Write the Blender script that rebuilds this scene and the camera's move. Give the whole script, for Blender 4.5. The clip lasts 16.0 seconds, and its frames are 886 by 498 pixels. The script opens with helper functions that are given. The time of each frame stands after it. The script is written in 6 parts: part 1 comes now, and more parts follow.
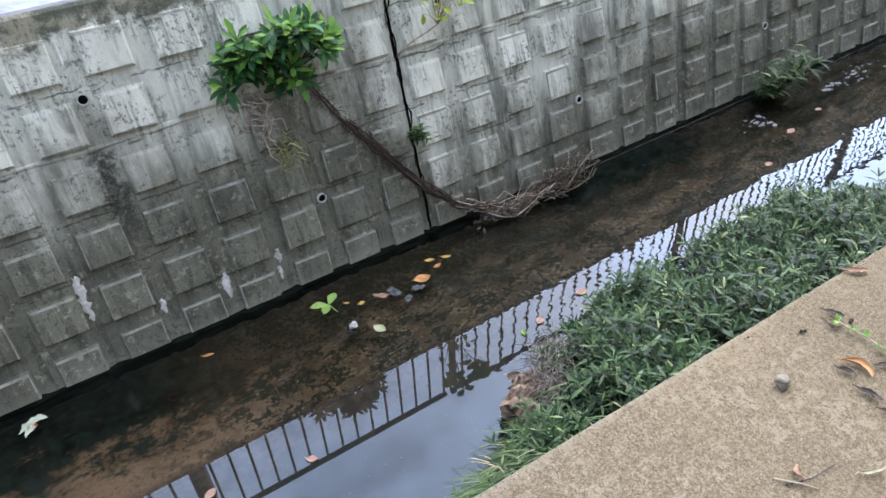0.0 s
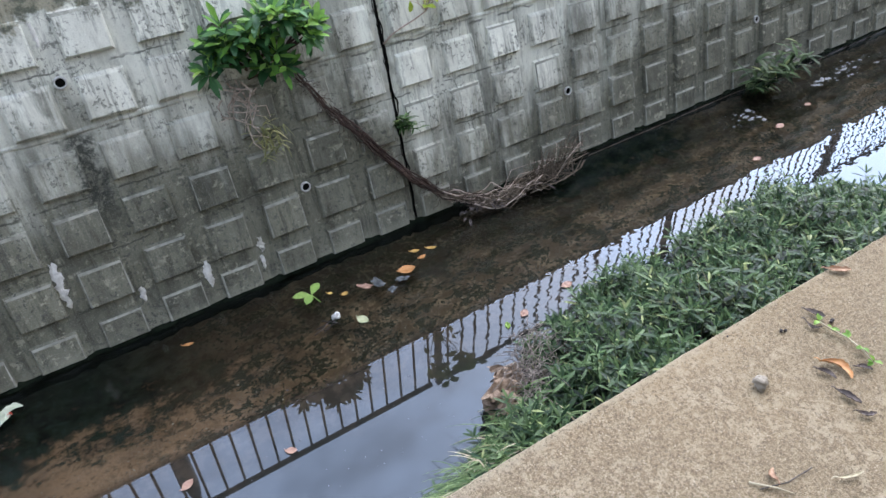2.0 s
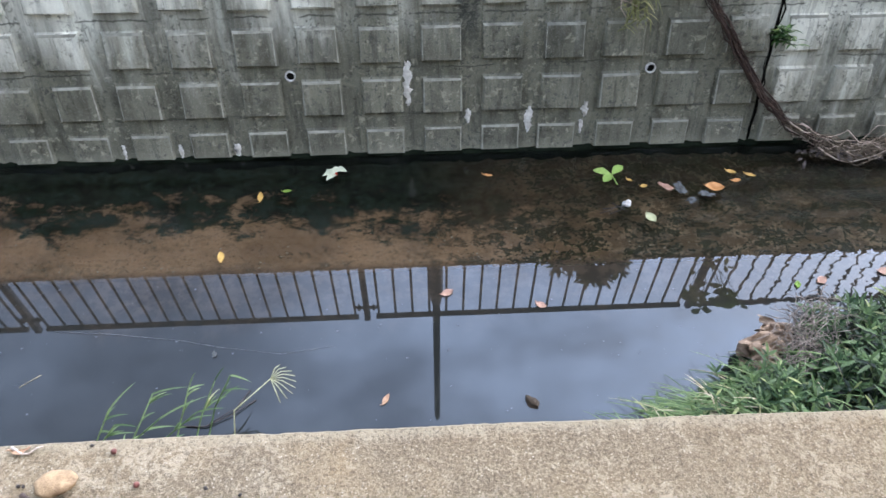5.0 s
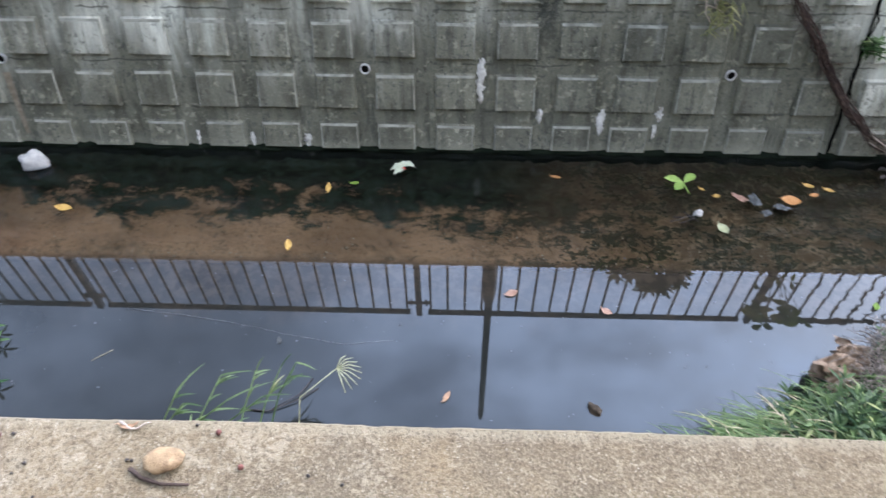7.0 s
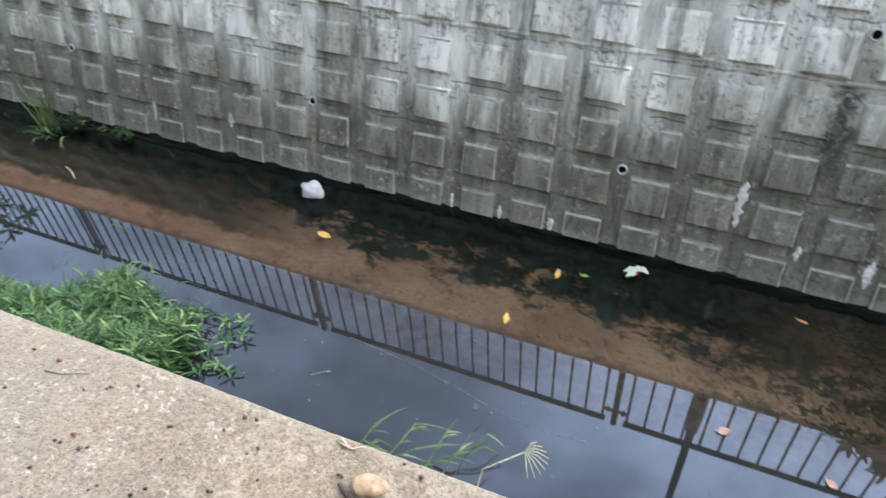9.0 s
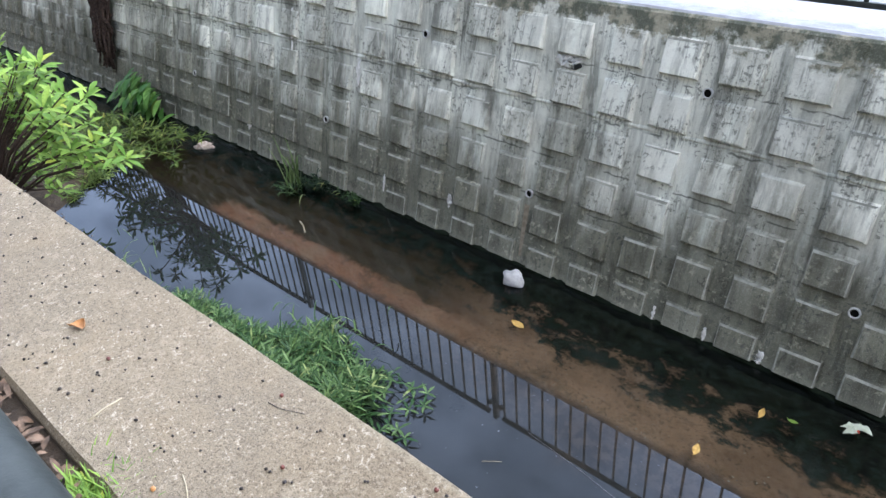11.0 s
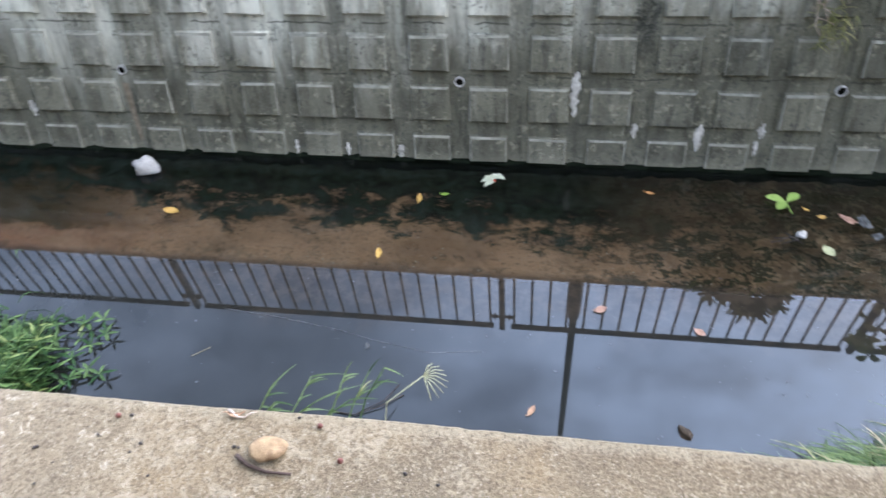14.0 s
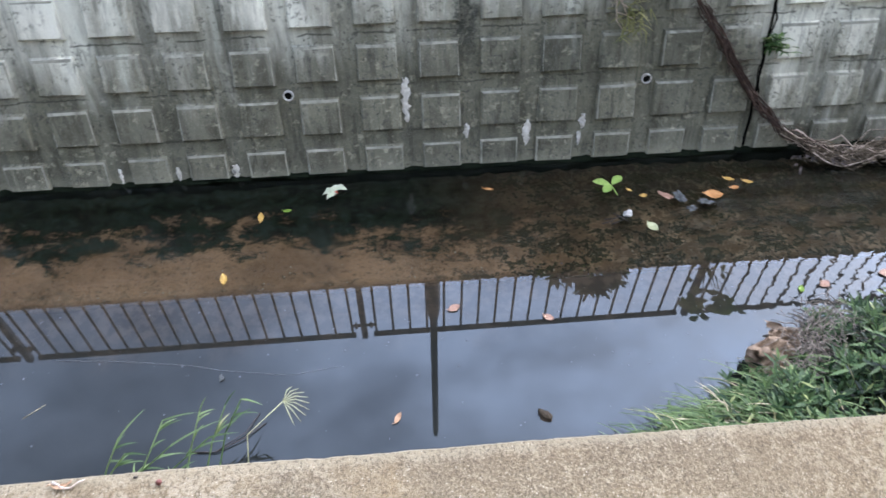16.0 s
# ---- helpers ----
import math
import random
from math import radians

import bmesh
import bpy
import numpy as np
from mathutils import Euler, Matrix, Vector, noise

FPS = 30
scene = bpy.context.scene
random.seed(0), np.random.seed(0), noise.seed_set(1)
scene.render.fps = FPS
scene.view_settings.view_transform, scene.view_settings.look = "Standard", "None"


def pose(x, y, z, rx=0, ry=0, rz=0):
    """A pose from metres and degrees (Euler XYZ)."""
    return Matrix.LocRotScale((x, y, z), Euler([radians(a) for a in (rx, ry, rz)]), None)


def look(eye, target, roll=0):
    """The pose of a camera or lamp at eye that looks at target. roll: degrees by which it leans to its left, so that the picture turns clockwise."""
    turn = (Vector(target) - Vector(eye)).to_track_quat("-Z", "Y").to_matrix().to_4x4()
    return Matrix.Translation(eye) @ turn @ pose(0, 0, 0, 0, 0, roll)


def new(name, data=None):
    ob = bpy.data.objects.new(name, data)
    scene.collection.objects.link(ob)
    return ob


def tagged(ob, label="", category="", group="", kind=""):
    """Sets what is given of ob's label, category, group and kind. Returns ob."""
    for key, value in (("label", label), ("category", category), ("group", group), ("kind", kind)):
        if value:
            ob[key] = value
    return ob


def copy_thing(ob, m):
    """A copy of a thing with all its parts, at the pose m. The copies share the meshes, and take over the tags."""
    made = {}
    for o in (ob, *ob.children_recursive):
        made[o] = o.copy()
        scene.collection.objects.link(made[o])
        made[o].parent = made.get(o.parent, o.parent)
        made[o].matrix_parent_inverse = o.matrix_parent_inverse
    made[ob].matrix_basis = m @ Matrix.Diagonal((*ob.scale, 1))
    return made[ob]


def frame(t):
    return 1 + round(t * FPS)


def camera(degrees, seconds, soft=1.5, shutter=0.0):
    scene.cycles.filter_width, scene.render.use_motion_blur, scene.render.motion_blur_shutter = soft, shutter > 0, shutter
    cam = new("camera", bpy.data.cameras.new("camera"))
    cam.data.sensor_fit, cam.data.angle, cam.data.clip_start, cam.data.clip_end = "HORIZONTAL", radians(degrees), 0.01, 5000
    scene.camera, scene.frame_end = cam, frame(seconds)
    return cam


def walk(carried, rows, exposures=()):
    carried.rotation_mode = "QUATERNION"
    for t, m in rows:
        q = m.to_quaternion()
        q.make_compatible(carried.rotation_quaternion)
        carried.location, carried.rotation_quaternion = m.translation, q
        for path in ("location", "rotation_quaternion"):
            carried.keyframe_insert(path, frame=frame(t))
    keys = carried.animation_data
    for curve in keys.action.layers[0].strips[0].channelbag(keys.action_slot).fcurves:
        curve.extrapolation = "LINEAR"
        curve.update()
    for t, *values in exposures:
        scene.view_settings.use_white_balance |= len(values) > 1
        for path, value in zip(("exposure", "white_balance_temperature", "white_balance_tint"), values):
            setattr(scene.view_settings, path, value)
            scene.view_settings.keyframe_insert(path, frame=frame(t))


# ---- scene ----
cam = camera(63.96, 16.0, 1.5, 0.35)
ROWS = [
    (0.0, 0.709, 1.427, 2.818, 50.21, 1.77, -33.55),
    (0.5, 0.714, 1.434, 2.82, 49.69, 1.47, -34.55),
    (1.0, 0.718, 1.44, 2.81, 49.38, 1.1, -34.91),
    (1.5, 0.743, 1.435, 2.8, 49.36, 0.94, -34.24),
    (2.0, 0.756, 1.438, 2.798, 49.38, 0.71, -33.63),
    (2.5, 0.75, 1.435, 2.795, 49.37, 0.36, -33.31),
    (3.0, 0.742, 1.435, 2.8, 48.79, -0.1, -31.94),
    (3.5, 0.732, 1.436, 2.8, 46.75, -0.75, -26.91),
    (4.0, 0.7, 1.434, 2.839, 42.98, -0.28, -16.77),
    (4.5, 0.573, 1.445, 2.802, 40.86, -1.08, -8.87),
    (4.7, 0.614, 1.435, 2.837, 39.83, -0.22, -5.3),
    (5.5, 0.57, 1.442, 2.83, 39.2, -0.05, -1.9),
    (6.3, 0.51, 1.448, 2.82, 38.8, -0.4, -2.5),
    (6.8, 0.498, 1.45, 2.816, 38.9, -0.36, -0.55),
    (7.0, 0.489, 1.448, 2.824, 39.25, 0.52, 1.93),
    (7.5, 0.47, 1.441, 2.825, 40.48, 1.08, 7.37),
    (8.0, 0.455, 1.433, 2.834, 41.95, 1.78, 12.63),
    (8.5, 0.447, 1.426, 2.841, 43.85, 2.46, 17.61),
    (9.0, 0.44, 1.406, 2.861, 46.87, 3.17, 24.09),
    (9.5, 0.383, 1.37, 2.876, 51.81, 3.69, 32.91),
    (9.7, 0.384, 1.369, 2.886, 53.53, 3.96, 36.32),
    (10.3, 0.385, 1.36, 2.885, 55.2, 4.3, 41.0),
    (11.1, 0.385, 1.352, 2.882, 55.6, 4.7, 42.0),
    (11.8, 0.382, 1.35, 2.88, 54.61, 4.83, 39.59),
    (12.0, 0.378, 1.355, 2.874, 53.81, 5.0, 38.31),
    (12.5, 0.386, 1.376, 2.862, 50.42, 4.94, 32.27),
    (13.0, 0.409, 1.398, 2.849, 46.88, 5.71, 25.57),
    (13.5, 0.425, 1.412, 2.836, 43.47, 5.74, 17.64),
    (14.0, 0.455, 1.426, 2.821, 40.71, 4.28, 7.68),
    (14.5, 0.484, 1.439, 2.813, 39.94, 2.9, -1.65),
    (15.0, 0.512, 1.457, 2.81, 40.08, 1.6, -7.84),
    (15.5, 0.513, 1.458, 2.811, 40.46, 0.4, -9.15),
    (16.0, 0.506, 1.452, 2.828, 40.59, 0.06, -4.85),
]
EXPOSURE = [(0.0, -0.20), (2.5, -0.18), (4.5, 0.0), (7.0, -0.04), (8.5, -0.01), (9.5, 0.0), (12.0, -0.42), (13.0, -0.14), (14.5, -0.02), (16.0, -0.02)]
walk(cam, [(t, pose(x, y, z, rx, ry, rz)) for t, x, y, z, rx, ry, rz in ROWS], EXPOSURE)

# ---- plan: x runs along the channel, y across it, water at z = 0 ----
WALL_Y, BATTER, WALL_TOP = 4.50, 0.2715, 1.690
LEDGE_Z, LEDGE_Y, LEDGE_BACK = 1.704, 1.978, 1.505
RAIL_PITCH, FENCE_Y = 2.97, 5.11
SLOPE = Vector((0, BATTER, 1)).normalized()
OUT = Vector((0, -1, BATTER)).normalized()


def on_wall(x, z, off=0.0):
    """A point of the far wall's face, off metres out of it."""
    return Vector((x, WALL_Y + BATTER * z, z)) + OUT * off


def wall_pose(x, z, off=0.0, turn=0.0):
    """X along the wall, Y up its slope, Z out of it."""
    m = Matrix(((1, 0, 0), SLOPE, OUT)).transposed().to_4x4()
    return Matrix.Translation(on_wall(x, z, off)) @ m @ Matrix.Rotation(radians(turn), 4, "Z")


# ---- light: a pale overcast sky with a veiled sun ----
world = bpy.data.worlds.new("sky")
scene.world = world
world.use_nodes = True
wn, wl = world.node_tree.nodes, world.node_tree.links
wn.clear()
SUN_EL, SUN_ROT = radians(52), radians(74)
GLOW_EL, GLOW_ROT = radians(50), radians(46)
sky = wn.new("ShaderNodeTexSky")
sky.sky_type = "NISHITA"
sky.sun_disc, sky.sun_elevation, sky.sun_rotation = False, SUN_EL, SUN_ROT
sky.air_density, sky.dust_density, sky.ozone_density = 1.2, 3.0, 1.5
gain = wn.new("ShaderNodeVectorMath")
gain.operation = "SCALE"
gain.inputs["Scale"].default_value = 0.22
coord = wn.new("ShaderNodeTexCoord")
stretch = wn.new("ShaderNodeMapping")
stretch.inputs["Scale"].default_value = (1.6, 2.4, 3.0)
cloud = wn.new("ShaderNodeTexNoise")
cloud.inputs["Scale"].default_value, cloud.inputs["Detail"].default_value, cloud.inputs["Roughness"].default_value = 2.6, 7.0, 0.62
veil = wn.new("ShaderNodeMapRange")
veil.inputs["From Min"].default_value, veil.inputs["From Max"].default_value = 0.40, 0.64
veil.inputs["To Min"].default_value, veil.inputs["To Max"].default_value = 0.34, 0.86
blend = wn.new("ShaderNodeMix")
blend.data_type = "RGBA"
blend.inputs["B"].default_value = (3.08, 3.54, 4.62, 1)
back, wout = wn.new("ShaderNodeBackground"), wn.new("ShaderNodeOutputWorld")
back.inputs["Strength"].default_value = 1.0
wl.new(sky.outputs["Color"], gain.inputs[0])
wl.new(coord.outputs["Generated"], stretch.inputs["Vector"])
wl.new(stretch.outputs["Vector"], cloud.inputs["Vector"])
wl.new(cloud.outputs["Fac"], veil.inputs["Value"])
wl.new(veil.outputs["Result"], blend.inputs["Factor"])
wl.new(gain.outputs["Vector"], blend.inputs["A"])
# the overcast is brightest round the veiled sun
toward = wn.new("ShaderNodeVectorMath")
toward.operation = "DOT_PRODUCT"
toward.inputs[1].default_value = (math.sin(GLOW_ROT) * math.cos(GLOW_EL), math.cos(GLOW_ROT) * math.cos(GLOW_EL), math.sin(GLOW_EL))
wl.new(coord.outputs["Generated"], toward.inputs[0])
halo = wn.new("ShaderNodeMapRange")
halo.interpolation_type = "SMOOTHSTEP"
for key, v in (("From Min", 0.64), ("From Max", 1.0), ("To Min", 0.80), ("To Max", 2.70)):
    halo.inputs[key].default_value = v
wl.new(toward.outputs["Value"], halo.inputs["Value"])
shine = wn.new("ShaderNodeVectorMath")
shine.operation = "SCALE"
wl.new(blend.outputs["Result"], shine.inputs[0])
wl.new(halo.outputs["Result"], shine.inputs["Scale"])
# and it pales towards the horizon
height = wn.new("ShaderNodeSeparateXYZ")
wl.new(coord.outputs["Generated"], height.inputs[0])
haze = wn.new("ShaderNodeMapRange")
for key, v in (("From Min", 0.60), ("From Max", 0.95), ("To Min", 1.48), ("To Max", 0.64)):
    haze.inputs[key].default_value = v
wl.new(height.outputs["Z"], haze.inputs["Value"])
pale = wn.new("ShaderNodeVectorMath")
pale.operation = "SCALE"
wl.new(shine.outputs["Vector"], pale.inputs[0])
# cloud is thinner over the far bank
thin = wn.new("ShaderNodeMapRange")
for key, v in (("From Min", -0.15), ("From Max", 0.35), ("To Min", 0.80), ("To Max", 1.36)):
    thin.inputs[key].default_value = v
wl.new(height.outputs["Y"], thin.inputs["Value"])
both = wn.new("ShaderNodeMath")
both.operation = "MULTIPLY"
wl.new(haze.outputs["Result"], both.inputs[0])
wl.new(thin.outputs["Result"], both.inputs[1])
wl.new(both.outputs[0], pale.inputs["Scale"])
wl.new(pale.outputs["Vector"], back.inputs["Color"])
wl.new(back.outputs["Background"], wout.inputs["Surface"])
sun = new("sun", bpy.data.lights.new("sun", "SUN"))
sun.data.energy, sun.data.angle, sun.data.color = 0.75, radians(22), (1.0, 0.84, 0.64)
sun.matrix_world = look((math.sin(SUN_ROT) * 10, math.cos(SUN_ROT) * 10, 12.8 + WALL_TOP), (0, 0, WALL_TOP))


# ---- materials ----
class Mat:
    """A node material under construction: m.noise(...), m.ramp(...), m.mix(...) return sockets."""

    def __init__(self, name, rough=0.8, metal=0.0, spec=0.5):
        self.mat = bpy.data.materials.new(name)
        self.mat.use_nodes = True
        self.n, self.l = self.mat.node_tree.nodes, self.mat.node_tree.links
        self.b = self.n["Principled BSDF"]
        self.b.inputs["Roughness"].default_value, self.b.inputs["Metallic"].default_value = rough, metal
        self.b.inputs["Specular IOR Level"].default_value = spec
        self.pos = self.n.new("ShaderNodeNewGeometry").outputs["Position"]

    def put(self, value, socket):
        if hasattr(value, "links"):
            self.l.new(value, socket)
        else:
            socket.default_value = value if not (isinstance(value, tuple) and len(value) == 3 and len(socket.default_value) == 4) else (*value, 1)

    def scaled(self, sx, sy, sz, src=None):
        node = self.n.new("ShaderNodeMapping")
        node.inputs["Scale"].default_value = (sx, sy, sz)
        self.l.new(src or self.pos, node.inputs["Vector"])
        return node.outputs["Vector"]

    def noise(self, scale, detail=4.0, rough=0.55, vec=None, warp=0.0):
        node = self.n.new("ShaderNodeTexNoise")
        node.inputs["Scale"].default_value, node.inputs["Detail"].default_value, node.inputs["Roughness"].default_value = scale, detail, rough
        node.inputs["Distortion"].default_value = warp
        self.l.new(vec or self.pos, node.inputs["Vector"])
        return node.outputs["Fac"]

    def voronoi(self, scale, vec=None, feature="F1"):
        node = self.n.new("ShaderNodeTexVoronoi")
        node.feature = feature
        node.inputs["Scale"].default_value = scale
        self.l.new(vec or self.pos, node.inputs["Vector"])
        return node.outputs["Distance"]

    def step(self, value, lo, hi, out0=0.0, out1=1.0):
        node = self.n.new("ShaderNodeMapRange")
        node.interpolation_type = "SMOOTHSTEP"
        for key, v in (("From Min", lo), ("From Max", hi), ("To Min", out0), ("To Max", out1)):
            node.inputs[key].default_value = v
        self.l.new(value, node.inputs["Value"])
        return node.outputs["Result"]

    def math(self, op, a, b=0.0):
        node = self.n.new("ShaderNodeMath")
        node.operation = op
        self.put(a, node.inputs[0]), self.put(b, node.inputs[1])
        return node.outputs[0]

    def axis(self, name, src=None):
        node = self.n.new("ShaderNodeSeparateXYZ")
        self.l.new(src or self.pos, node.inputs[0])
        return node.outputs[name]

    def mix(self, fac, a, b, how="MIX"):
        node = self.n.new("ShaderNodeMix")
        node.data_type, node.blend_type = "RGBA", how
        self.put(fac, node.inputs["Factor"]), self.put(a, node.inputs["A"]), self.put(b, node.inputs["B"])
        return node.outputs["Result"]

    def island(self):
        return self.n.new("ShaderNodeNewGeometry").outputs["Random Per Island"]

    def each(self):
        return self.n.new("ShaderNodeObjectInfo").outputs["Random"]

    def done(self, color, rough=None, bump=None, dist=0.01, strength=1.0, see=0.0):
        self.put(color, self.b.inputs["Base Color"])
        if rough is not None:
            self.put(rough, self.b.inputs["Roughness"])
        if bump is not None:
            node = self.n.new("ShaderNodeBump")
            node.inputs["Distance"].default_value, node.inputs["Strength"].default_value = dist, strength
            self.l.new(bump, node.inputs["Height"])
            self.l.new(node.outputs["Normal"], self.b.inputs["Normal"])
        if see:
            thin, both = self.n.new("ShaderNodeBsdfTranslucent"), self.n.new("ShaderNodeMixShader")
            self.put(color, thin.inputs["Color"])
            both.inputs[0].default_value = see
            self.l.new(self.b.outputs[0], both.inputs[1]), self.l.new(thin.outputs[0], both.inputs[2])
            self.l.new(both.outputs[0], self.n["Material Output"].inputs["Surface"])
        return self.mat


def concrete_wall(name, pieces):
    """Weathered cast concrete: grey, streaked by runoff, dark and olive towards the water."""
    m = Mat(name, 0.9, 0, 0.25)
    z, x = m.axis("Z"), m.axis("X")
    wide = m.noise(1.0, 4, 0.6, m.scaled(2.6, 2.0, 0.9), 0.4)
    column = m.noise(1.0, 5, 0.62, m.scaled(7.5, 1.0, 1.0), 0.25)
    thin = m.noise(1.0, 6, 0.70, m.scaled(20, 1.5, 2.6), 0.25)
    hair = m.noise(1.0, 5, 0.7, m.scaled(52, 3, 4.5), 0.2)
    patch, cloud = m.noise(4.2, 6, 0.62, None, 0.3), m.noise(13, 6, 0.64)
    grain, pits = m.noise(150, 3, 0.7), m.noise(40, 6, 0.7)
    col = m.mix(m.step(wide, 0.38, 0.62), (0.395, 0.400, 0.362), (0.610, 0.620, 0.575))
    col = m.mix(m.step(cloud, 0.44, 0.62, 0, 0.30), col, (0.700, 0.712, 0.660))
    # broad pale and dark runs, finer ones over them
    col = m.mix(m.step(column, 0.52, 0.68, 0, 0.38), col, (0.700, 0.752, 0.705))
    col = m.mix(m.step(column, 0.48, 0.34, 0, 0.40), col, (0.190, 0.196, 0.176))
    col = m.mix(m.step(thin, 0.53, 0.62, 0, 0.42), col, (0.165, 0.171, 0.157))
    col = m.mix(m.step(thin, 0.46, 0.36, 0, 0.28), col, (0.720, 0.732, 0.690))
    col = m.mix(m.math("MULTIPLY", m.step(hair, 0.53, 0.60, 0, 0.52), m.step(patch, 0.44, 0.54)), col, (0.110, 0.114, 0.102))
    # soot-black runs in a few places, and the large one beside the tall lime crust
    soot = m.math("MULTIPLY", m.step(m.noise(1.0, 6, 0.66, m.scaled(7.0, 2, 0.9), 0.6), 0.49, 0.41), m.step(wide, 0.55, 0.44))
    mark = m.math("ADD", x, m.math("MULTIPLY", m.math("SUBTRACT", m.noise(9, 7, 0.78), 0.5), 0.26))
    run = m.math("MULTIPLY", m.step(m.math("ABSOLUTE", m.math("SUBTRACT", mark, 0.900)), 0.085, 0.030), m.math("MULTIPLY", m.step(z, 0.45, 0.78), m.step(z, 1.09, 1.03)))
    col = m.mix(m.math("MULTIPLY", soot, 0.55), col, (0.050, 0.054, 0.050))
    # damp, algae-stained lower half whose upper edge breaks up into runs
    ragged = m.math("ADD", m.math("MULTIPLY", m.math("SUBTRACT", wide, 0.5), 1.1), m.math("MULTIPLY", m.math("SUBTRACT", thin, 0.5), 0.9))
    edge = m.math("ADD", z, m.math("ADD", ragged, m.math("MULTIPLY", m.math("SUBTRACT", column, 0.5), 0.7)))
    stain = m.step(m.math("ABSOLUTE", m.math("SUBTRACT", x, 0.88)), 0.85, 0.20, 0.0, 0.30)
    far = m.step(x, 3.4, 5.0, 0.0, 0.22)
    below = m.step(m.math("ABSOLUTE", m.math("SUBTRACT", x, 1.98)), 0.60, 0.25, 0.0, 0.30)
    clean = m.math("MULTIPLY", m.step(x, 2.56, 2.70, 0.0, 0.34), m.step(x, 4.6, 3.7))
    edge = m.math("ADD", m.math("SUBTRACT", edge, m.math("ADD", m.math("ADD", stain, below), far)), clean)
    damp = m.step(edge, 0.36, 1.16, 1.0, 0.0)
    low = m.mix(m.step(patch, 0.40, 0.60), (0.066, 0.066, 0.050), (0.126, 0.126, 0.097))
    low = m.mix(m.step(column, 0.45, 0.60, 0, 0.45), low, (0.165, 0.166, 0.132))
    low = m.mix(m.step(thin, 0.50, 0.63, 0, 0.65), low, (0.030, 0.032, 0.023))
    crust = m.math("MULTIPLY", m.step(pits, 0.52, 0.60), m.step(m.noise(7, 5, 0.65), 0.50, 0.60))
    low = m.mix(m.math("MULTIPLY", crust, 0.8), low, (0.024, 0.027, 0.019))
    low = m.mix(m.math("MULTIPLY", m.step(m.noise(24, 6, 0.7), 0.54, 0.62, 0, 0.7), m.step(m.noise(6, 4, 0.6), 0.50, 0.60)), low, (0.30, 0.295, 0.235))
    col = m.mix(m.math("MULTIPLY", damp, 0.94), col, low)
    col = m.mix(m.math("MULTIPLY", run, m.step(m.noise(30, 6, 0.75), 0.40, 0.56, 0.25, 0.90)), col, (0.022, 0.026, 0.024))
    # a paler scoured strip right above the water
    col = m.mix(m.step(m.math("ADD", z, m.math("MULTIPLY", m.math("SUBTRACT", cloud, 0.5), 0.10)), 0.075, 0.015, 0, 0.45), col, (0.215, 0.220, 0.180))
    # moss under the coping
    top = m.math("ADD", z, m.math("MULTIPLY", m.math("SUBTRACT", m.noise(6, 7, 0.72), 0.5), 0.55))
    col = m.mix(m.step(top, 1.55, 1.62, 0, 0.9), col, m.mix(m.step(m.noise(10, 6, 0.7), 0.44, 0.60), (0.046, 0.053, 0.033), (0.278, 0.258, 0.194)))
    # broken formwork seams and crusts of lichen along them
    for level, w in ((0.238, 0.010), (0.497, 0.006), (0.772, 0.007), (1.056, 0.009), (1.345, 0.006)):
        off = m.math("ABSOLUTE", m.math("SUBTRACT", m.math("ADD", z, m.math("MULTIPLY", m.math("SUBTRACT", m.noise(9, 5, 0.7), 0.5), 0.05)), level))
        seam = m.math("MULTIPLY", m.step(off, w, w * 0.3), m.step(m.noise(5, 3, 0.6), 0.46, 0.56))
        col = m.mix(m.math("MULTIPLY", seam, 0.75), col, (0.040, 0.043, 0.035))
    # dark speckle where grime has settled
    col = m.mix(m.math("MULTIPLY", m.step(pits, 0.54, 0.59, 0, 0.7), m.step(patch, 0.46, 0.56)), col, (0.070, 0.073, 0.066))
    col = m.mix(m.step(grain, 0.52, 0.66, 0.0, 0.12), col, (0.62, 0.63, 0.59))
    col = m.mix(m.step(grain, 0.46, 0.36, 0.0, 0.14), col, (0.10, 0.103, 0.094))
    col = m.mix(1.0, col, (1.20, 1.19, 1.13), "MULTIPLY")
    if pieces:
        tone = m.n.new("ShaderNodeCombineColor")
        v = m.math("ADD", m.math("MULTIPLY", m.each(), 0.30), 0.80)
        for k in range(3):
            m.l.new(v, tone.inputs[k])
        col = m.mix(1.0, col, tone.outputs[0], "MULTIPLY")
    wet = m.step(z, 0.02, 0.10, 0.45, 0.9)
    h = m.math("ADD", m.math("MULTIPLY", pits, 0.8), m.math("MULTIPLY", grain, 0.3))
    return m.done(col, wet, m.math("ADD", h, m.math("MULTIPLY", cloud, 0.7)), 0.007, 0.6)


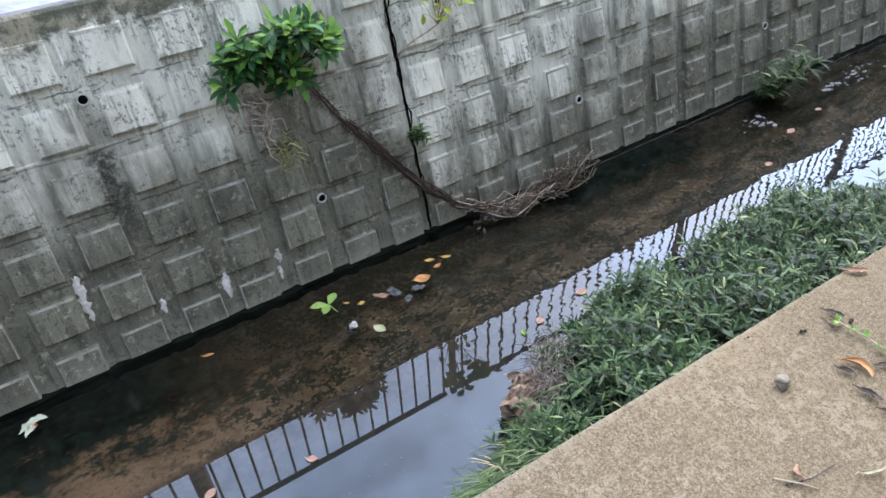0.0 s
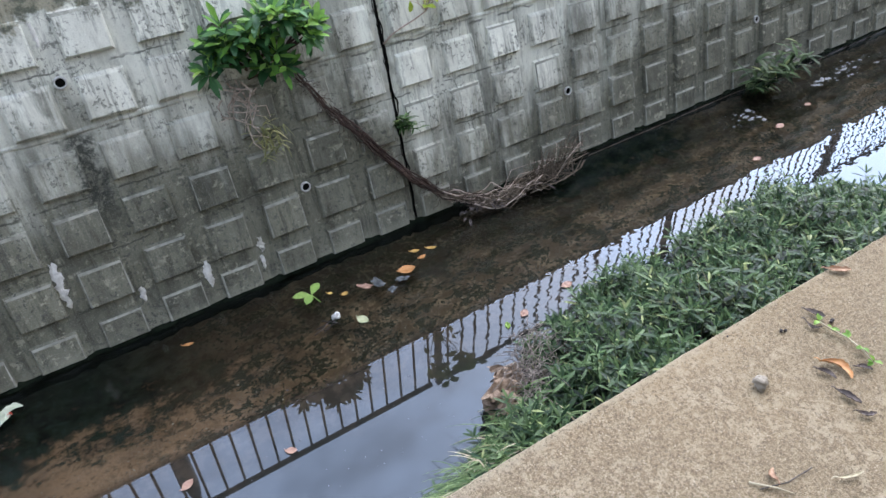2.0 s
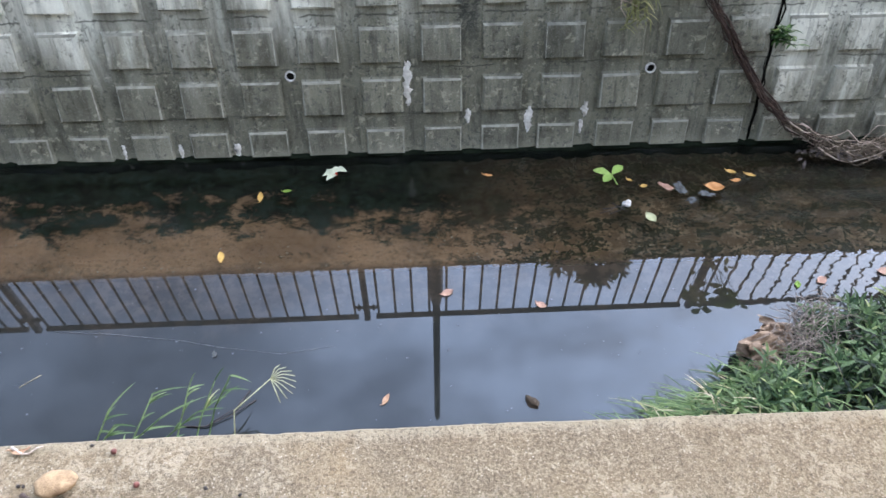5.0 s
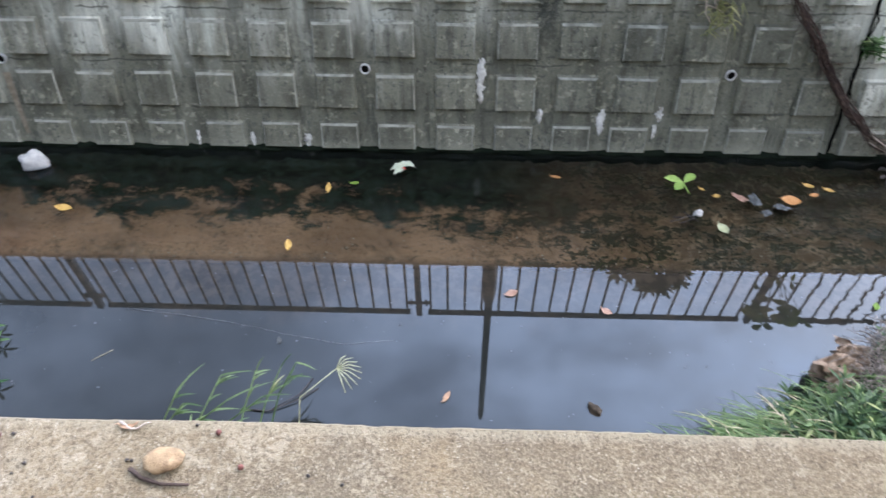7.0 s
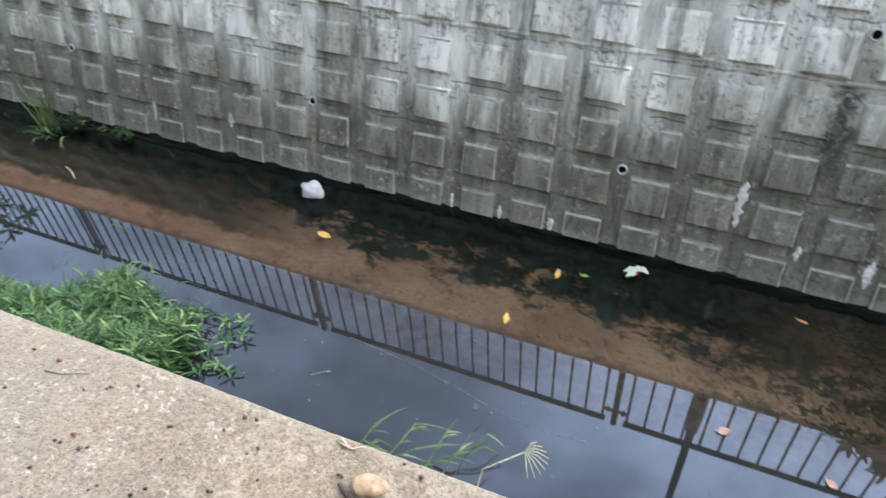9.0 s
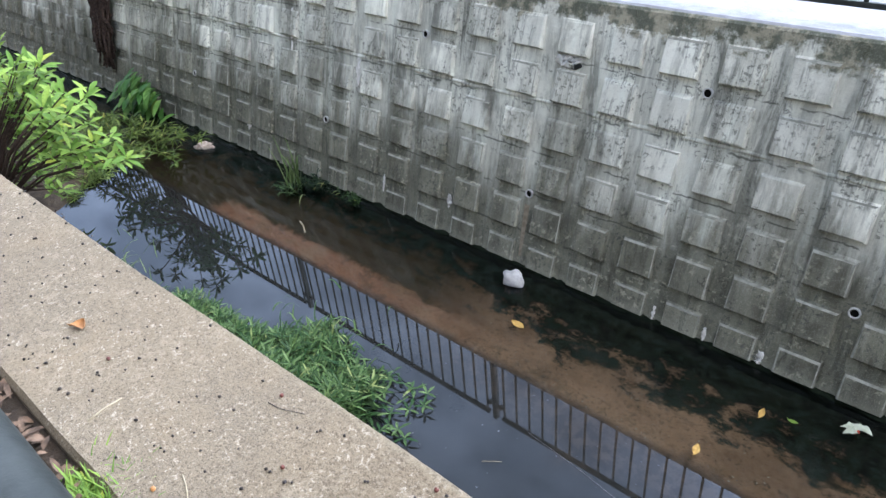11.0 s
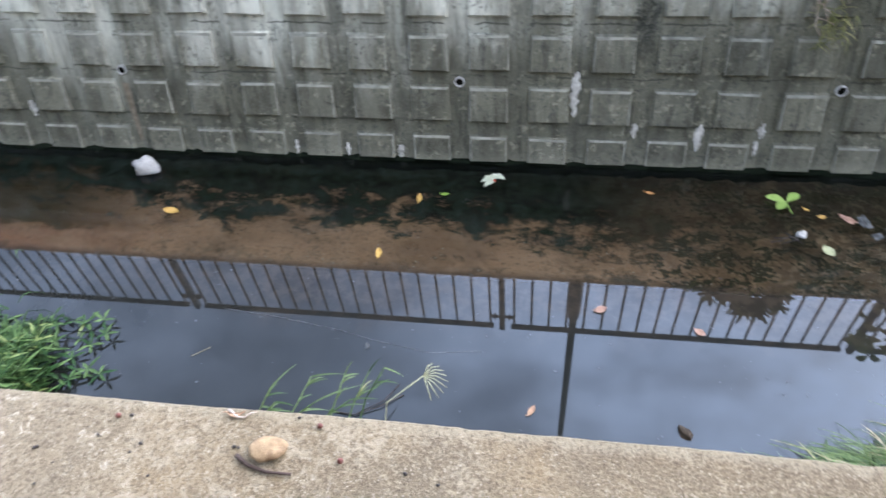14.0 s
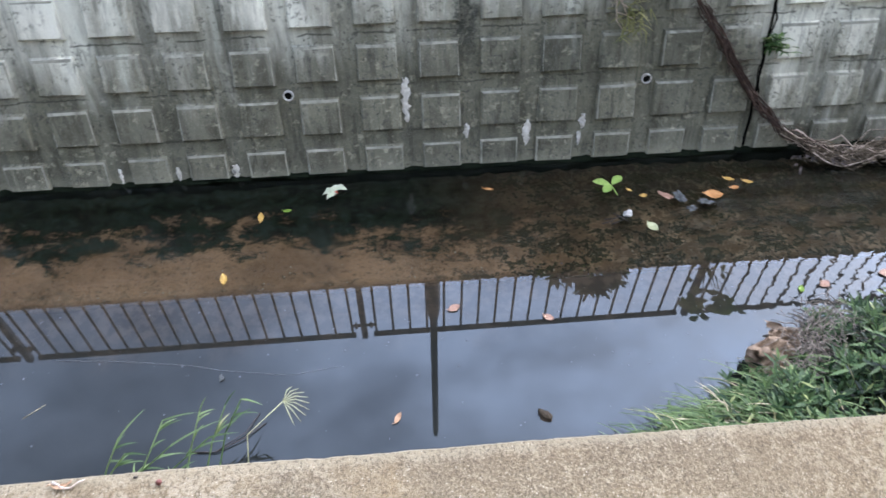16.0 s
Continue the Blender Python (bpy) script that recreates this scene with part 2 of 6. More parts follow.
def ledge_concrete():
    """Worn beige concrete with pale exposed grit, tan blotches and a scuffed pale edge."""
    m = Mat("worn_ledge_concrete", 0.92, 0, 0.2)
    fine, sand, pock = m.noise(300, 3, 0.7), m.noise(170, 4, 0.72), m.noise(60, 6, 0.74)
    patch, tan, mid = m.noise(2.2, 5, 0.6, None, 0.3), m.noise(3.6, 5, 0.6, None, 0.4), m.noise(24, 6, 0.68)
    col = m.mix(m.step(patch, 0.36, 0.64), (0.200, 0.156, 0.102), (0.285, 0.224, 0.148))
    col = m.mix(m.step(tan, 0.56, 0.68, 0, 0.55), col, (0.315, 0.222, 0.118))
    col = m.mix(m.step(m.noise(1.2, 5, 0.6, None, 0.5), 0.42, 0.58, 0.72, 0), col, (0.125, 0.106, 0.082))
    col = m.mix(m.step(m.noise(8, 6, 0.66), 0.54, 0.68, 0, 0.42), col, (0.120, 0.100, 0.076))
    col = m.mix(m.step(mid, 0.46, 0.34, 0, 0.35), col, (0.125, 0.102, 0.075))
    # worn places where the pale cement skin and white grit show
    worn = m.step(m.noise(5, 6, 0.68), 0.44, 0.60)
    col = m.mix(m.math("MULTIPLY", worn, m.step(m.noise(32, 6, 0.74, None, 0.8), 0.49, 0.58, 0, 0.80)), col, (0.450, 0.392, 0.300))
    chip = m.step(m.noise(90, 5, 0.78, None, 1.0), 0.55, 0.60, 0, 0.75)
    col = m.mix(m.math("MULTIPLY", chip, m.step(m.noise(6, 5, 0.7), 0.42, 0.58, 0.25, 1)), col, (0.470, 0.404, 0.300))
    grit = m.step(m.voronoi(170), 0.30, 0.16, 0, 0.8)
    col = m.mix(m.math("MULTIPLY", grit, m.step(m.noise(34, 4, 0.7), 0.51, 0.57)), col, (0.680, 0.625, 0.520))
    col = m.mix(m.step(m.axis("X"), -0.05, -0.85, 0, 0.42), col, (0.468, 0.412, 0.322))
    flint = m.math("MULTIPLY", m.step(m.noise(75, 5, 0.76, None, 0.6), 0.565, 0.60), m.step(m.axis("X"), 0.4, -0.5, 0.12, 0.75))
    col = m.mix(m.math("MULTIPLY", flint, m.step(m.noise(9, 4, 0.7), 0.42, 0.58, 0.3, 1)), col, (0.790, 0.735, 0.620))
    warm = m.step(m.math("ADD", m.axis("X"), m.math("MULTIPLY", patch, 1.6)), 0.9, 2.4, 0, 0.40)
    col = m.mix(warm, col, (0.305, 0.222, 0.120))
    edge = m.step(m.math("ADD", m.axis("Y"), m.math("MULTIPLY", m.math("SUBTRACT", mid, 0.5), 0.05)), 1.945, 1.968, 0, 0.55)
    col = m.mix(edge, col, (0.440, 0.390, 0.300))
    col = m.mix(m.step(sand, 0.54, 0.60, 0, 0.50), col, (0.380, 0.318, 0.222))
    col = m.mix(m.step(sand, 0.47, 0.40, 0, 0.62), col, (0.085, 0.068, 0.046))
    col = m.mix(m.step(fine, 0.52, 0.59, 0, 0.55), col, (0.370, 0.312, 0.225))
    col = m.mix(m.step(pock, 0.47, 0.36, 0, 0.24), col, (0.105, 0.086, 0.060))
    col = m.mix(m.step(pock, 0.55, 0.66, 0, 0.22), col, (0.360, 0.300, 0.215))
    col = m.mix(1.0, col, (0.635, 0.605, 0.560), "MULTIPLY")
    h = m.math("ADD", m.math("MULTIPLY", fine, 0.4), m.math("ADD", sand, m.math("MULTIPLY", mid, 0.7)))
    return m.done(col, 0.93, h, 0.005, 0.7)


def stream_bed():
    """Silty bed: a band of brown sand, black-green algae along the wall and in tufts, mud in the near half."""
    m = Mat("silty_stream_bed", 0.9, 0, 0.2)
    x, y = m.axis("X"), m.axis("Y")
    clump = m.noise(1.0, 5, 0.60, m.scaled(3.4, 6.0, 1), 0.4)
    tuft = m.noise(1.0, 6, 0.74, m.scaled(10, 13, 1), 0.3)
    speck = m.noise(1.0, 5, 0.76, m.scaled(36, 42, 1), 0.3)
    mottle = m.math("ADD", m.math("MULTIPLY", clump, 0.48), m.math("ADD", m.math("MULTIPLY", tuft, 0.38), m.math("MULTIPLY", speck, 0.14)))
    fleck = m.math("ADD", m.math("MULTIPLY", clump, 0.22), m.math("ADD", m.math("MULTIPLY", tuft, 0.46), m.math("MULTIPLY", speck, 0.32)))
    sand = m.mix(m.step(m.noise(3, 5, 0.6), 0.36, 0.62), (0.420, 0.274, 0.180), (0.640, 0.425, 0.285))
    sand = m.mix(m.step(tuft, 0.46, 0.38, 0, 0.35), sand, (0.240, 0.160, 0.105))
    sand = m.mix(m.step(speck, 0.54, 0.64, 0, 0.55), sand, (0.150, 0.104, 0.070))
    ruddy = m.math("MULTIPLY", m.step(x, -1.3, -3.2), m.step(clump, 0.36, 0.52, 0.35, 1))
    sand = m.mix(m.math("MULTIPLY", ruddy, 0.75), sand, (0.640, 0.318, 0.215))
    # downstream the sand gives way to dark brown silt
    sand = m.mix(m.step(m.math("ADD", x, m.math("MULTIPLY", clump, 1.2)), 1.3, 2.5, 0, 0.90), sand, m.mix(m.step(tuft, 0.44, 0.57), (0.190, 0.146, 0.102), (0.580, 0.436, 0.308)))
    # upstream an olive film lies between the sand and the wall
    olive = m.math("MAXIMUM", m.step(m.math("ADD", x, m.math("MULTIPLY", clump, 0.5)), -4.35, -4.55), m.math("MULTIPLY", m.step(x, -1.5, -2.6), m.step(m.math("ADD", y, m.math("MULTIPLY", m.math("SUBTRACT", mottle, 0.5), 0.4)), 3.85, 3.93)))
    sand = m.mix(m.math("MULTIPLY", olive, 0.92), sand, m.mix(clump, (0.034, 0.036, 0.022), (0.115, 0.100, 0.062)))
    # black-green algae: solid by the wall, breaking into tufts away from it
    limit = m.math("ADD", m.step(x, -2.9, -1.3, 4.27, 4.06), m.step(x, -0.2, 1.0, 0.0, -0.10))
    reach = m.math("ADD", m.math("SUBTRACT", y, limit), m.math("MULTIPLY", m.math("SUBTRACT", mottle, 0.5), 2.3))
    strip = m.math("MULTIPLY", m.step(reach, -0.14, 0.12), m.step(x, 1.5, 0.5, 0.60, 0.97))
    pool = m.math("MULTIPLY", m.math("MULTIPLY", m.step(x, 2.9, 3.6), m.step(x, 5.6, 4.6)), m.step(m.math("ADD", y, m.math("MULTIPLY", m.math("SUBTRACT", mottle, 0.5), 1.2)), 4.10, 4.25))
    loose = m.math("MULTIPLY", m.step(mottle, 0.525, 0.585, 0, 0.92), m.step(m.math("ADD", x, m.math("MULTIPLY", y, 3.0)), 10.8, 12.6, 0.35, 1.0))
    dense = m.math("MULTIPLY", m.step(x, 0.2, 1.2), m.step(fleck, 0.492, 0.520, 0, 0.92))
    dark = m.math("MAXIMUM", m.math("MAXIMUM", strip, pool), m.math("MAXIMUM", loose, dense))
    weed = m.mix(m.step(tuft, 0.38, 0.60), (0.001, 0.009, 0.010), (0.018, 0.040, 0.028))
    weed = m.mix(m.step(fleck, 0.51, 0.57, 0, 0.8), weed, m.mix(m.step(x, 0.2, 1.4), (0.030, 0.066, 0.058), (0.066, 0.070, 0.044)))
    col = m.mix(dark, sand, weed)
    # grey-black mud in the deeper near half
    shore = m.step(x, -1.2, -2.4, 0.0, 0.07)
    mud = m.step(m.math("SUBTRACT", m.math("ADD", y, m.math("MULTIPLY", m.math("SUBTRACT", tuft, 0.5), 0.25)), shore), 3.66, 3.52)
    col = m.mix(m.math("MULTIPLY", mud, 0.97), col, m.mix(m.step(fleck, 0.40, 0.62), (0.010, 0.014, 0.020), (0.130, 0.126, 0.120)))
    return m.done(col, 0.9, m.math("ADD", m.noise(30, 4), tuft), 0.02, 0.6)


def water_surface():
    """Clear shallow water: mirror by Fresnel, else see-through with a faint tint; ripples where it runs faster."""
    m = Mat("stream_water")
    m.n.remove(m.b)
    fres, gl, tr, mx = (m.n.new("ShaderNode" + k) for k in ("Fresnel", "BsdfGlossy", "BsdfTransparent", "MixShader"))
    fres.inputs["IOR"].default_value = 1.45
    gl.inputs["Roughness"].default_value = 0.0055
    gl.inputs["Color"].default_value = (0.77, 0.87, 1.0, 1)
    tr.inputs["Color"].default_value = (0.50, 0.50, 0.46, 1)
    # a skin of scum dulls the mirror along the wall
    m.l.new(m.step(m.axis("Y"), 4.05, 4.30, 0.0055, 0.07), gl.inputs["Roughness"])
    x = m.axis("X")
    fast = m.math("MULTIPLY", m.step(x, 1.7, 3.0), m.step(m.noise(1.6, 3), 0.38, 0.58, 0.35, 1))
    slope = m.math("ADD", m.math("MULTIPLY", fast, 0.027), m.math("MULTIPLY", m.step(m.axis("Y"), 4.00, 4.20, 0.0, 0.03), m.step(m.axis("Y"), 4.44, 4.32)))

    def ripple(sx, sy, detail):
        node = m.n.new("ShaderNodeTexNoise")
        node.inputs["Scale"].default_value, node.inputs["Detail"].default_value = 1.0, detail
        m.l.new(m.scaled(sx, sy, 1), node.inputs["Vector"])
        mid = m.n.new("ShaderNodeVectorMath")
        mid.operation = "SUBTRACT"
        mid.inputs[1].default_value = (0.5, 0.5, 0.5)
        m.l.new(node.outputs["Color"], mid.inputs[0])
        flat = m.n.new("ShaderNodeVectorMath")
        flat.operation = "MULTIPLY"
        flat.inputs[1].default_value = (1, 1, 0)
        m.l.new(mid.outputs[0], flat.inputs[0])
        return flat.outputs[0]

    both, tilt, lift, unit = (m.n.new("ShaderNodeVectorMath") for _ in range(4))
    both.operation, tilt.operation, lift.operation, unit.operation = "ADD", "SCALE", "ADD", "NORMALIZE"
    m.l.new(ripple(7, 12, 2.0), both.inputs[0]), m.l.new(ripple(24, 38, 1.0), both.inputs[1])
    m.l.new(both.outputs[0], tilt.inputs[0]), m.l.new(slope, tilt.inputs["Scale"])
    lift.inputs[1].default_value = (0, 0, 1)
    m.l.new(tilt.outputs[0], lift.inputs[0]), m.l.new(lift.outputs[0], unit.inputs[0])
    for node in (fres, gl):
        m.l.new(unit.outputs[0], node.inputs["Normal"])
    # the deeper near half is murky: blue-grey silt hangs in it, brown along the sandbank
    murk, body = m.n.new("ShaderNodeBsdfDiffuse"), m.n.new("ShaderNodeMixShader")
    silt = m.mix(m.noise(3.0, 6, 0.68), (0.0080, 0.0092, 0.0085), (0.0190, 0.0200, 0.0185))
    brown = m.math("MULTIPLY", m.step(m.math("ADD", m.axis("Y"), m.math("MULTIPLY", m.math("SUBTRACT", m.noise(4, 5, 0.65), 0.5), 0.5)), 3.22, 3.60), m.step(x, -3.0, -0.6, 0.15, 1.0))
    silt = m.mix(brown, silt, m.mix(m.step(m.noise(14, 5, 0.7), 0.42, 0.60), (0.0190, 0.0165, 0.0130), (0.0340, 0.0275, 0.0210)))
    m.put(silt, murk.inputs["Color"])
    murky = m.step(m.math("ADD", m.axis("Y"), m.math("MULTIPLY", m.math("SUBTRACT", m.noise(6, 4), 0.5), 0.05)), 3.70, 3.61)
    m.l.new(murky, body.inputs[0]), m.l.new(tr.outputs[0], body.inputs[1]), m.l.new(murk.outputs[0], body.inputs[2])
    m.l.new(fres.outputs[0], mx.inputs[0]), m.l.new(body.outputs[0], mx.inputs[1]), m.l.new(gl.outputs[0], mx.inputs[2])
    m.l.new(mx.outputs[0], m.n["Material Output"].inputs["Surface"])
    return m.mat


def plain(name, a, b, scale=20.0, rough=0.7, metal=0.0, bump=0.004, spec=0.4, vary=0.3):
    """Two tones mottled by noise, varied a little from object to object."""
    m = Mat(name, rough, metal, spec)
    f = m.step(m.noise(scale, 5, 0.6), 0.3, 0.7)
    col = m.mix(f, a, b)
    col = m.mix(m.math("MULTIPLY", m.each(), vary), col, tuple(v * 0.55 for v in b))
    return m.done(col, rough, m.noise(scale * 4, 4, 0.65), bump, 0.6)


def leafy(name, dark, light, old, rough=0.45, see=0.22):
    """Leaf green that differs from leaf to leaf, a few of them yellowing."""
    m = Mat(name, rough, 0, 0.18)
    r = m.island()
    col = m.mix(m.math("POWER", r, 1.5), dark, light)
    col = m.mix(m.step(r, 0.955, 0.97, 0, 0.8), col, old)
    col = m.mix(m.step(m.noise(60, 3), 0.4, 0.7, 0, 0.3), col, tuple(v * 0.5 for v in dark))
    return m.done(col, rough, m.noise(150, 2), 0.001, 0.4, see)


ARRIS = plain("pale_concrete_arris", (0.18, 0.182, 0.154), (0.40, 0.404, 0.346), 22, 0.92, 0, 0.006, 0.25, 0.55)
CONCRETE, BLOCK = concrete_wall("weathered_wall_concrete", False), concrete_wall("weathered_block_concrete", True)
LEDGE, BED, WATER = ledge_concrete(), stream_bed(), water_surface()
COPING = plain("pale_coping_concrete", (0.34, 0.345, 0.36), (0.52, 0.53, 0.56), 9, 0.92, 0, 0.012)
SOIL = plain("damp_brown_soil", (0.030, 0.022, 0.015), (0.085, 0.062, 0.042), 14, 0.95, 0, 0.02)
PAVING = plain("grey_paving", (0.20, 0.20, 0.19), (0.30, 0.295, 0.28), 4, 0.95)
SKY_BLOCK_GREY = plain("dull_sky_block_grey", (0.105, 0.100, 0.085), (0.17, 0.16, 0.135), 2, 0.95)
STEEL = plain("dark_painted_steel", (0.018, 0.024, 0.022), (0.045, 0.052, 0.048), 25, 0.5, 0.2, 0.001)
RUST = plain("rusty_bolt", (0.07, 0.04, 0.025), (0.14, 0.08, 0.045), 50, 0.85)
PVC = plain("grey_white_pvc", (0.42, 0.42, 0.40), (0.62, 0.62, 0.60), 60, 0.5)
DARKHOLE = plain("dark_opening", (0.003, 0.003, 0.003), (0.008, 0.008, 0.007), 40, 0.9, 0, 0.004, 0.05)
LIME = plain("white_lime_crust", (0.56, 0.55, 0.51), (0.82, 0.81, 0.77), 45, 0.95, 0, 0.01, 0.4, 0.0)
BARK = plain("brown_root_bark", (0.024, 0.015, 0.012), (0.085, 0.054, 0.042), 45, 0.9, 0, 0.006)
TAN = plain("tan_dry_leaf", (0.26, 0.15, 0.09), (0.42, 0.26, 0.16), 40, 0.7)
PALETHREAD = plain("pale_thread", (0.17, 0.175, 0.19), (0.27, 0.275, 0.29), 40, 0.6)
TWIG = plain("grey_dry_twig", (0.050, 0.038, 0.028), (0.215, 0.175, 0.130), 45, 0.9, 0, 0.004)
GREYROOT = plain("grey_root_fibre", (0.10, 0.082, 0.070), (0.30, 0.255, 0.220), 35, 0.9, 0, 0.004)
STRAWROOT = plain("bleached_rootlet", (0.34, 0.27, 0.22), (0.58, 0.49, 0.42), 40, 0.85, 0, 0.004, 0.4, 0.0)
DEAD = plain("dead_black_leaf", (0.022, 0.018, 0.018), (0.062, 0.05, 0.048), 40, 0.8)
SHRIVEL = plain("shrivelled_brown_leaf", (0.036, 0.028, 0.026), (0.135, 0.102, 0.088), 45, 0.8)
MOSS = plain("black_green_moss", (0.004, 0.007, 0.005), (0.015, 0.021, 0.013), 60, 0.95, 0, 0.02, 0.05)
SHRUB = leafy("glossy_shrub_leaf", (0.018, 0.066, 0.024), (0.085, 0.205, 0.062), (0.14, 0.30, 0.05), 0.42)
SHRUBTIP = leafy("young_shrub_leaf", (0.105, 0.255, 0.045), (0.30, 0.50, 0.100), (0.34, 0.48, 0.10), 0.34)
# greens for the lit tops and shaded lower leaves of the bank weeds
WEEDTIP = leafy("light_weed_leaf", (0.009, 0.030, 0.010), (0.120, 0.185, 0.074), (0.30, 0.33, 0.14), 0.42, 0.12)
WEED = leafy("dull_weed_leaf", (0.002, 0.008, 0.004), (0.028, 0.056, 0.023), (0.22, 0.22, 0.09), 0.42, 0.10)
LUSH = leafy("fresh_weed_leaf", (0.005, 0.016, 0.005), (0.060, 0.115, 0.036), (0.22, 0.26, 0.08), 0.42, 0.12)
LIMEGREEN = leafy("young_bright_leaf", (0.115, 0.225, 0.040), (0.29, 0.43, 0.085), (0.42, 0.46, 0.08), 0.4, 0.3)
YELLOWLEAF = leafy("young_yellow_leaf", (0.24, 0.34, 0.040), (0.50, 0.58, 0.10), (0.62, 0.60, 0.09), 0.4, 0.3)
PALEWISP = leafy("half_dry_wisp", (0.17, 0.19, 0.075), (0.42, 0.40, 0.19), (0.58, 0.50, 0.30))
GRASS = leafy("pale_grass_blade", (0.055, 0.100, 0.034), (0.22, 0.295, 0.120), (0.40, 0.36, 0.19))
SEEDY = plain("pale_green_seed_head", (0.26, 0.26, 0.13), (0.42, 0.41, 0.24), 30, 0.85)
BROAD = leafy("broad_green_leaf", (0.040, 0.125, 0.028), (0.175, 0.330, 0.080), (0.26, 0.38, 0.10))
STRAW = plain("straw", (0.30, 0.25, 0.16), (0.46, 0.40, 0.27), 30, 0.85)
YELLOW = plain("fallen_yellow_leaf", (0.34, 0.20, 0.05), (0.50, 0.32, 0.09), 40, 0.55)
ORANGE = plain("fallen_orange_leaf", (0.34, 0.15, 0.05), (0.50, 0.25, 0.09), 30, 0.55)
PINK = plain("pinkish_sodden_leaf", (0.24, 0.135, 0.095), (0.40, 0.25, 0.19), 40, 0.6)
PALE = plain("pale_green_leaf", (0.27, 0.30, 0.17), (0.42, 0.44, 0.28), 40, 0.55)
FOAM = plain("dirty_white_foam", (0.36, 0.36, 0.36), (0.54, 0.54, 0.53), 35, 0.8, 0, 0.006)
FILM = plain("thin_grey_plastic", (0.045, 0.050, 0.054), (0.12, 0.13, 0.135), 25, 0.95, 0, 0.004, 0.1)
FLECK = plain("thin_pale_scum", (0.05, 0.055, 0.065), (0.11, 0.115, 0.13), 60, 0.6)
GRIT = plain("pale_shell_grit", (0.55, 0.47, 0.36), (0.80, 0.74, 0.62), 60, 0.8)
FROTH = plain("pale_froth", (0.09, 0.10, 0.11), (0.22, 0.23, 0.24), 60, 0.6)
MINT = plain("mint_wrapper", (0.38, 0.44, 0.33), (0.54, 0.58, 0.46), 20, 0.4)
RED = plain("red_print", (0.50, 0.05, 0.03), (0.62, 0.09, 0.05), 20, 0.4)
BERRY = plain("dull_red_berry", (0.085, 0.026, 0.020), (0.19, 0.060, 0.044), 60, 0.6)
BLACK = plain("black_dried_seed", (0.016, 0.013, 0.012), (0.045, 0.036, 0.032), 60, 0.85)
RAGGED = plain("muddy_brown_cloth", (0.13, 0.088, 0.060), (0.33, 0.240, 0.170), 26, 0.92, 0, 0.012)
STONE = plain("grey_brown_stone", (0.15, 0.122, 0.088), (0.27, 0.232, 0.178), 40, 0.92, 0, 0.008)
# lighter, lit counterpart of LUSH for upper leaves
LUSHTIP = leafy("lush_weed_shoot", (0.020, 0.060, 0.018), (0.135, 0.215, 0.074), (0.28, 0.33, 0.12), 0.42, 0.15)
SPRIG = leafy("pale_sprig_leaf", (0.20, 0.34, 0.08), (0.36, 0.50, 0.16), (0.42, 0.50, 0.16))
OLIVE = leafy("olive_creeper_leaf", (0.055, 0.095, 0.020), (0.20, 0.27, 0.065), (0.32, 0.32, 0.10))
HUSK = plain("tan_seed_husk", (0.17, 0.105, 0.055), (0.33, 0.222, 0.120), 45, 0.7, 0, 0.004)


# ---- mesh helpers ----
class Soup:
    """Vertices and faces gathered for one mesh."""

    def __init__(self):
        self.v, self.f = [], []

    def add(self, verts, faces):
        k = len(self.v)
        self.v.extend(verts)
        self.f.extend(tuple(i + k for i in f) for f in faces)

    def mesh(self, name, mat, smooth=True):
        me = bpy.data.meshes.new(name)
        me.from_pydata([tuple(p) for p in self.v], [], self.f)
        me.materials.append(mat)
        me.polygons.foreach_set("use_smooth", [smooth] * len(me.polygons))
        return me


def part(name, shape, material, parent=None, label=""):
    """Links a bmesh or a Soup as one mesh object, under parent where one is given."""
    if isinstance(shape, Soup):
        me = shape.mesh(name, material)
    else:
        me = bpy.data.meshes.new(name)
        shape.to_mesh(me)
        shape.free()
        me.materials.append(material)
    ob = new(name, me)
    ob.parent = parent
    return tagged(ob, label)


def thing(name, label, category, group="", at=None):
    ob = new(name)
    if at is not None:
        ob.matrix_world = at
        ob.matrix_basis = at
    return tagged(ob, label, category, group)


def box(bm, x0, x1, y0, y1, z0, z1):
    vs = [bm.verts.new(p) for p in ((x0, y0, z0), (x1, y0, z0), (x1, y1, z0), (x0, y1, z0), (x0, y0, z1), (x1, y0, z1), (x1, y1, z1), (x0, y1, z1))]
    for f in ((3, 2, 1, 0), (4, 5, 6, 7), (0, 1, 5, 4), (1, 2, 6, 5), (2, 3, 7, 6), (3, 0, 4, 7)):
        bm.faces.new([vs[i] for i in f])


def bevelled(bm, width=0.004):
    bmesh.ops.bevel(bm, geom=bm.edges[:], offset=width, segments=2, affect="EDGES", profile=0.6)
    return bm


def frame_of(d):
    d = d.normalized()
    a = d.cross(Vector((0, 0, 1)))
    if a.length < 1e-3:
        a = Vector((1, 0, 0))
    a.normalize()
    return d, a, d.cross(a)


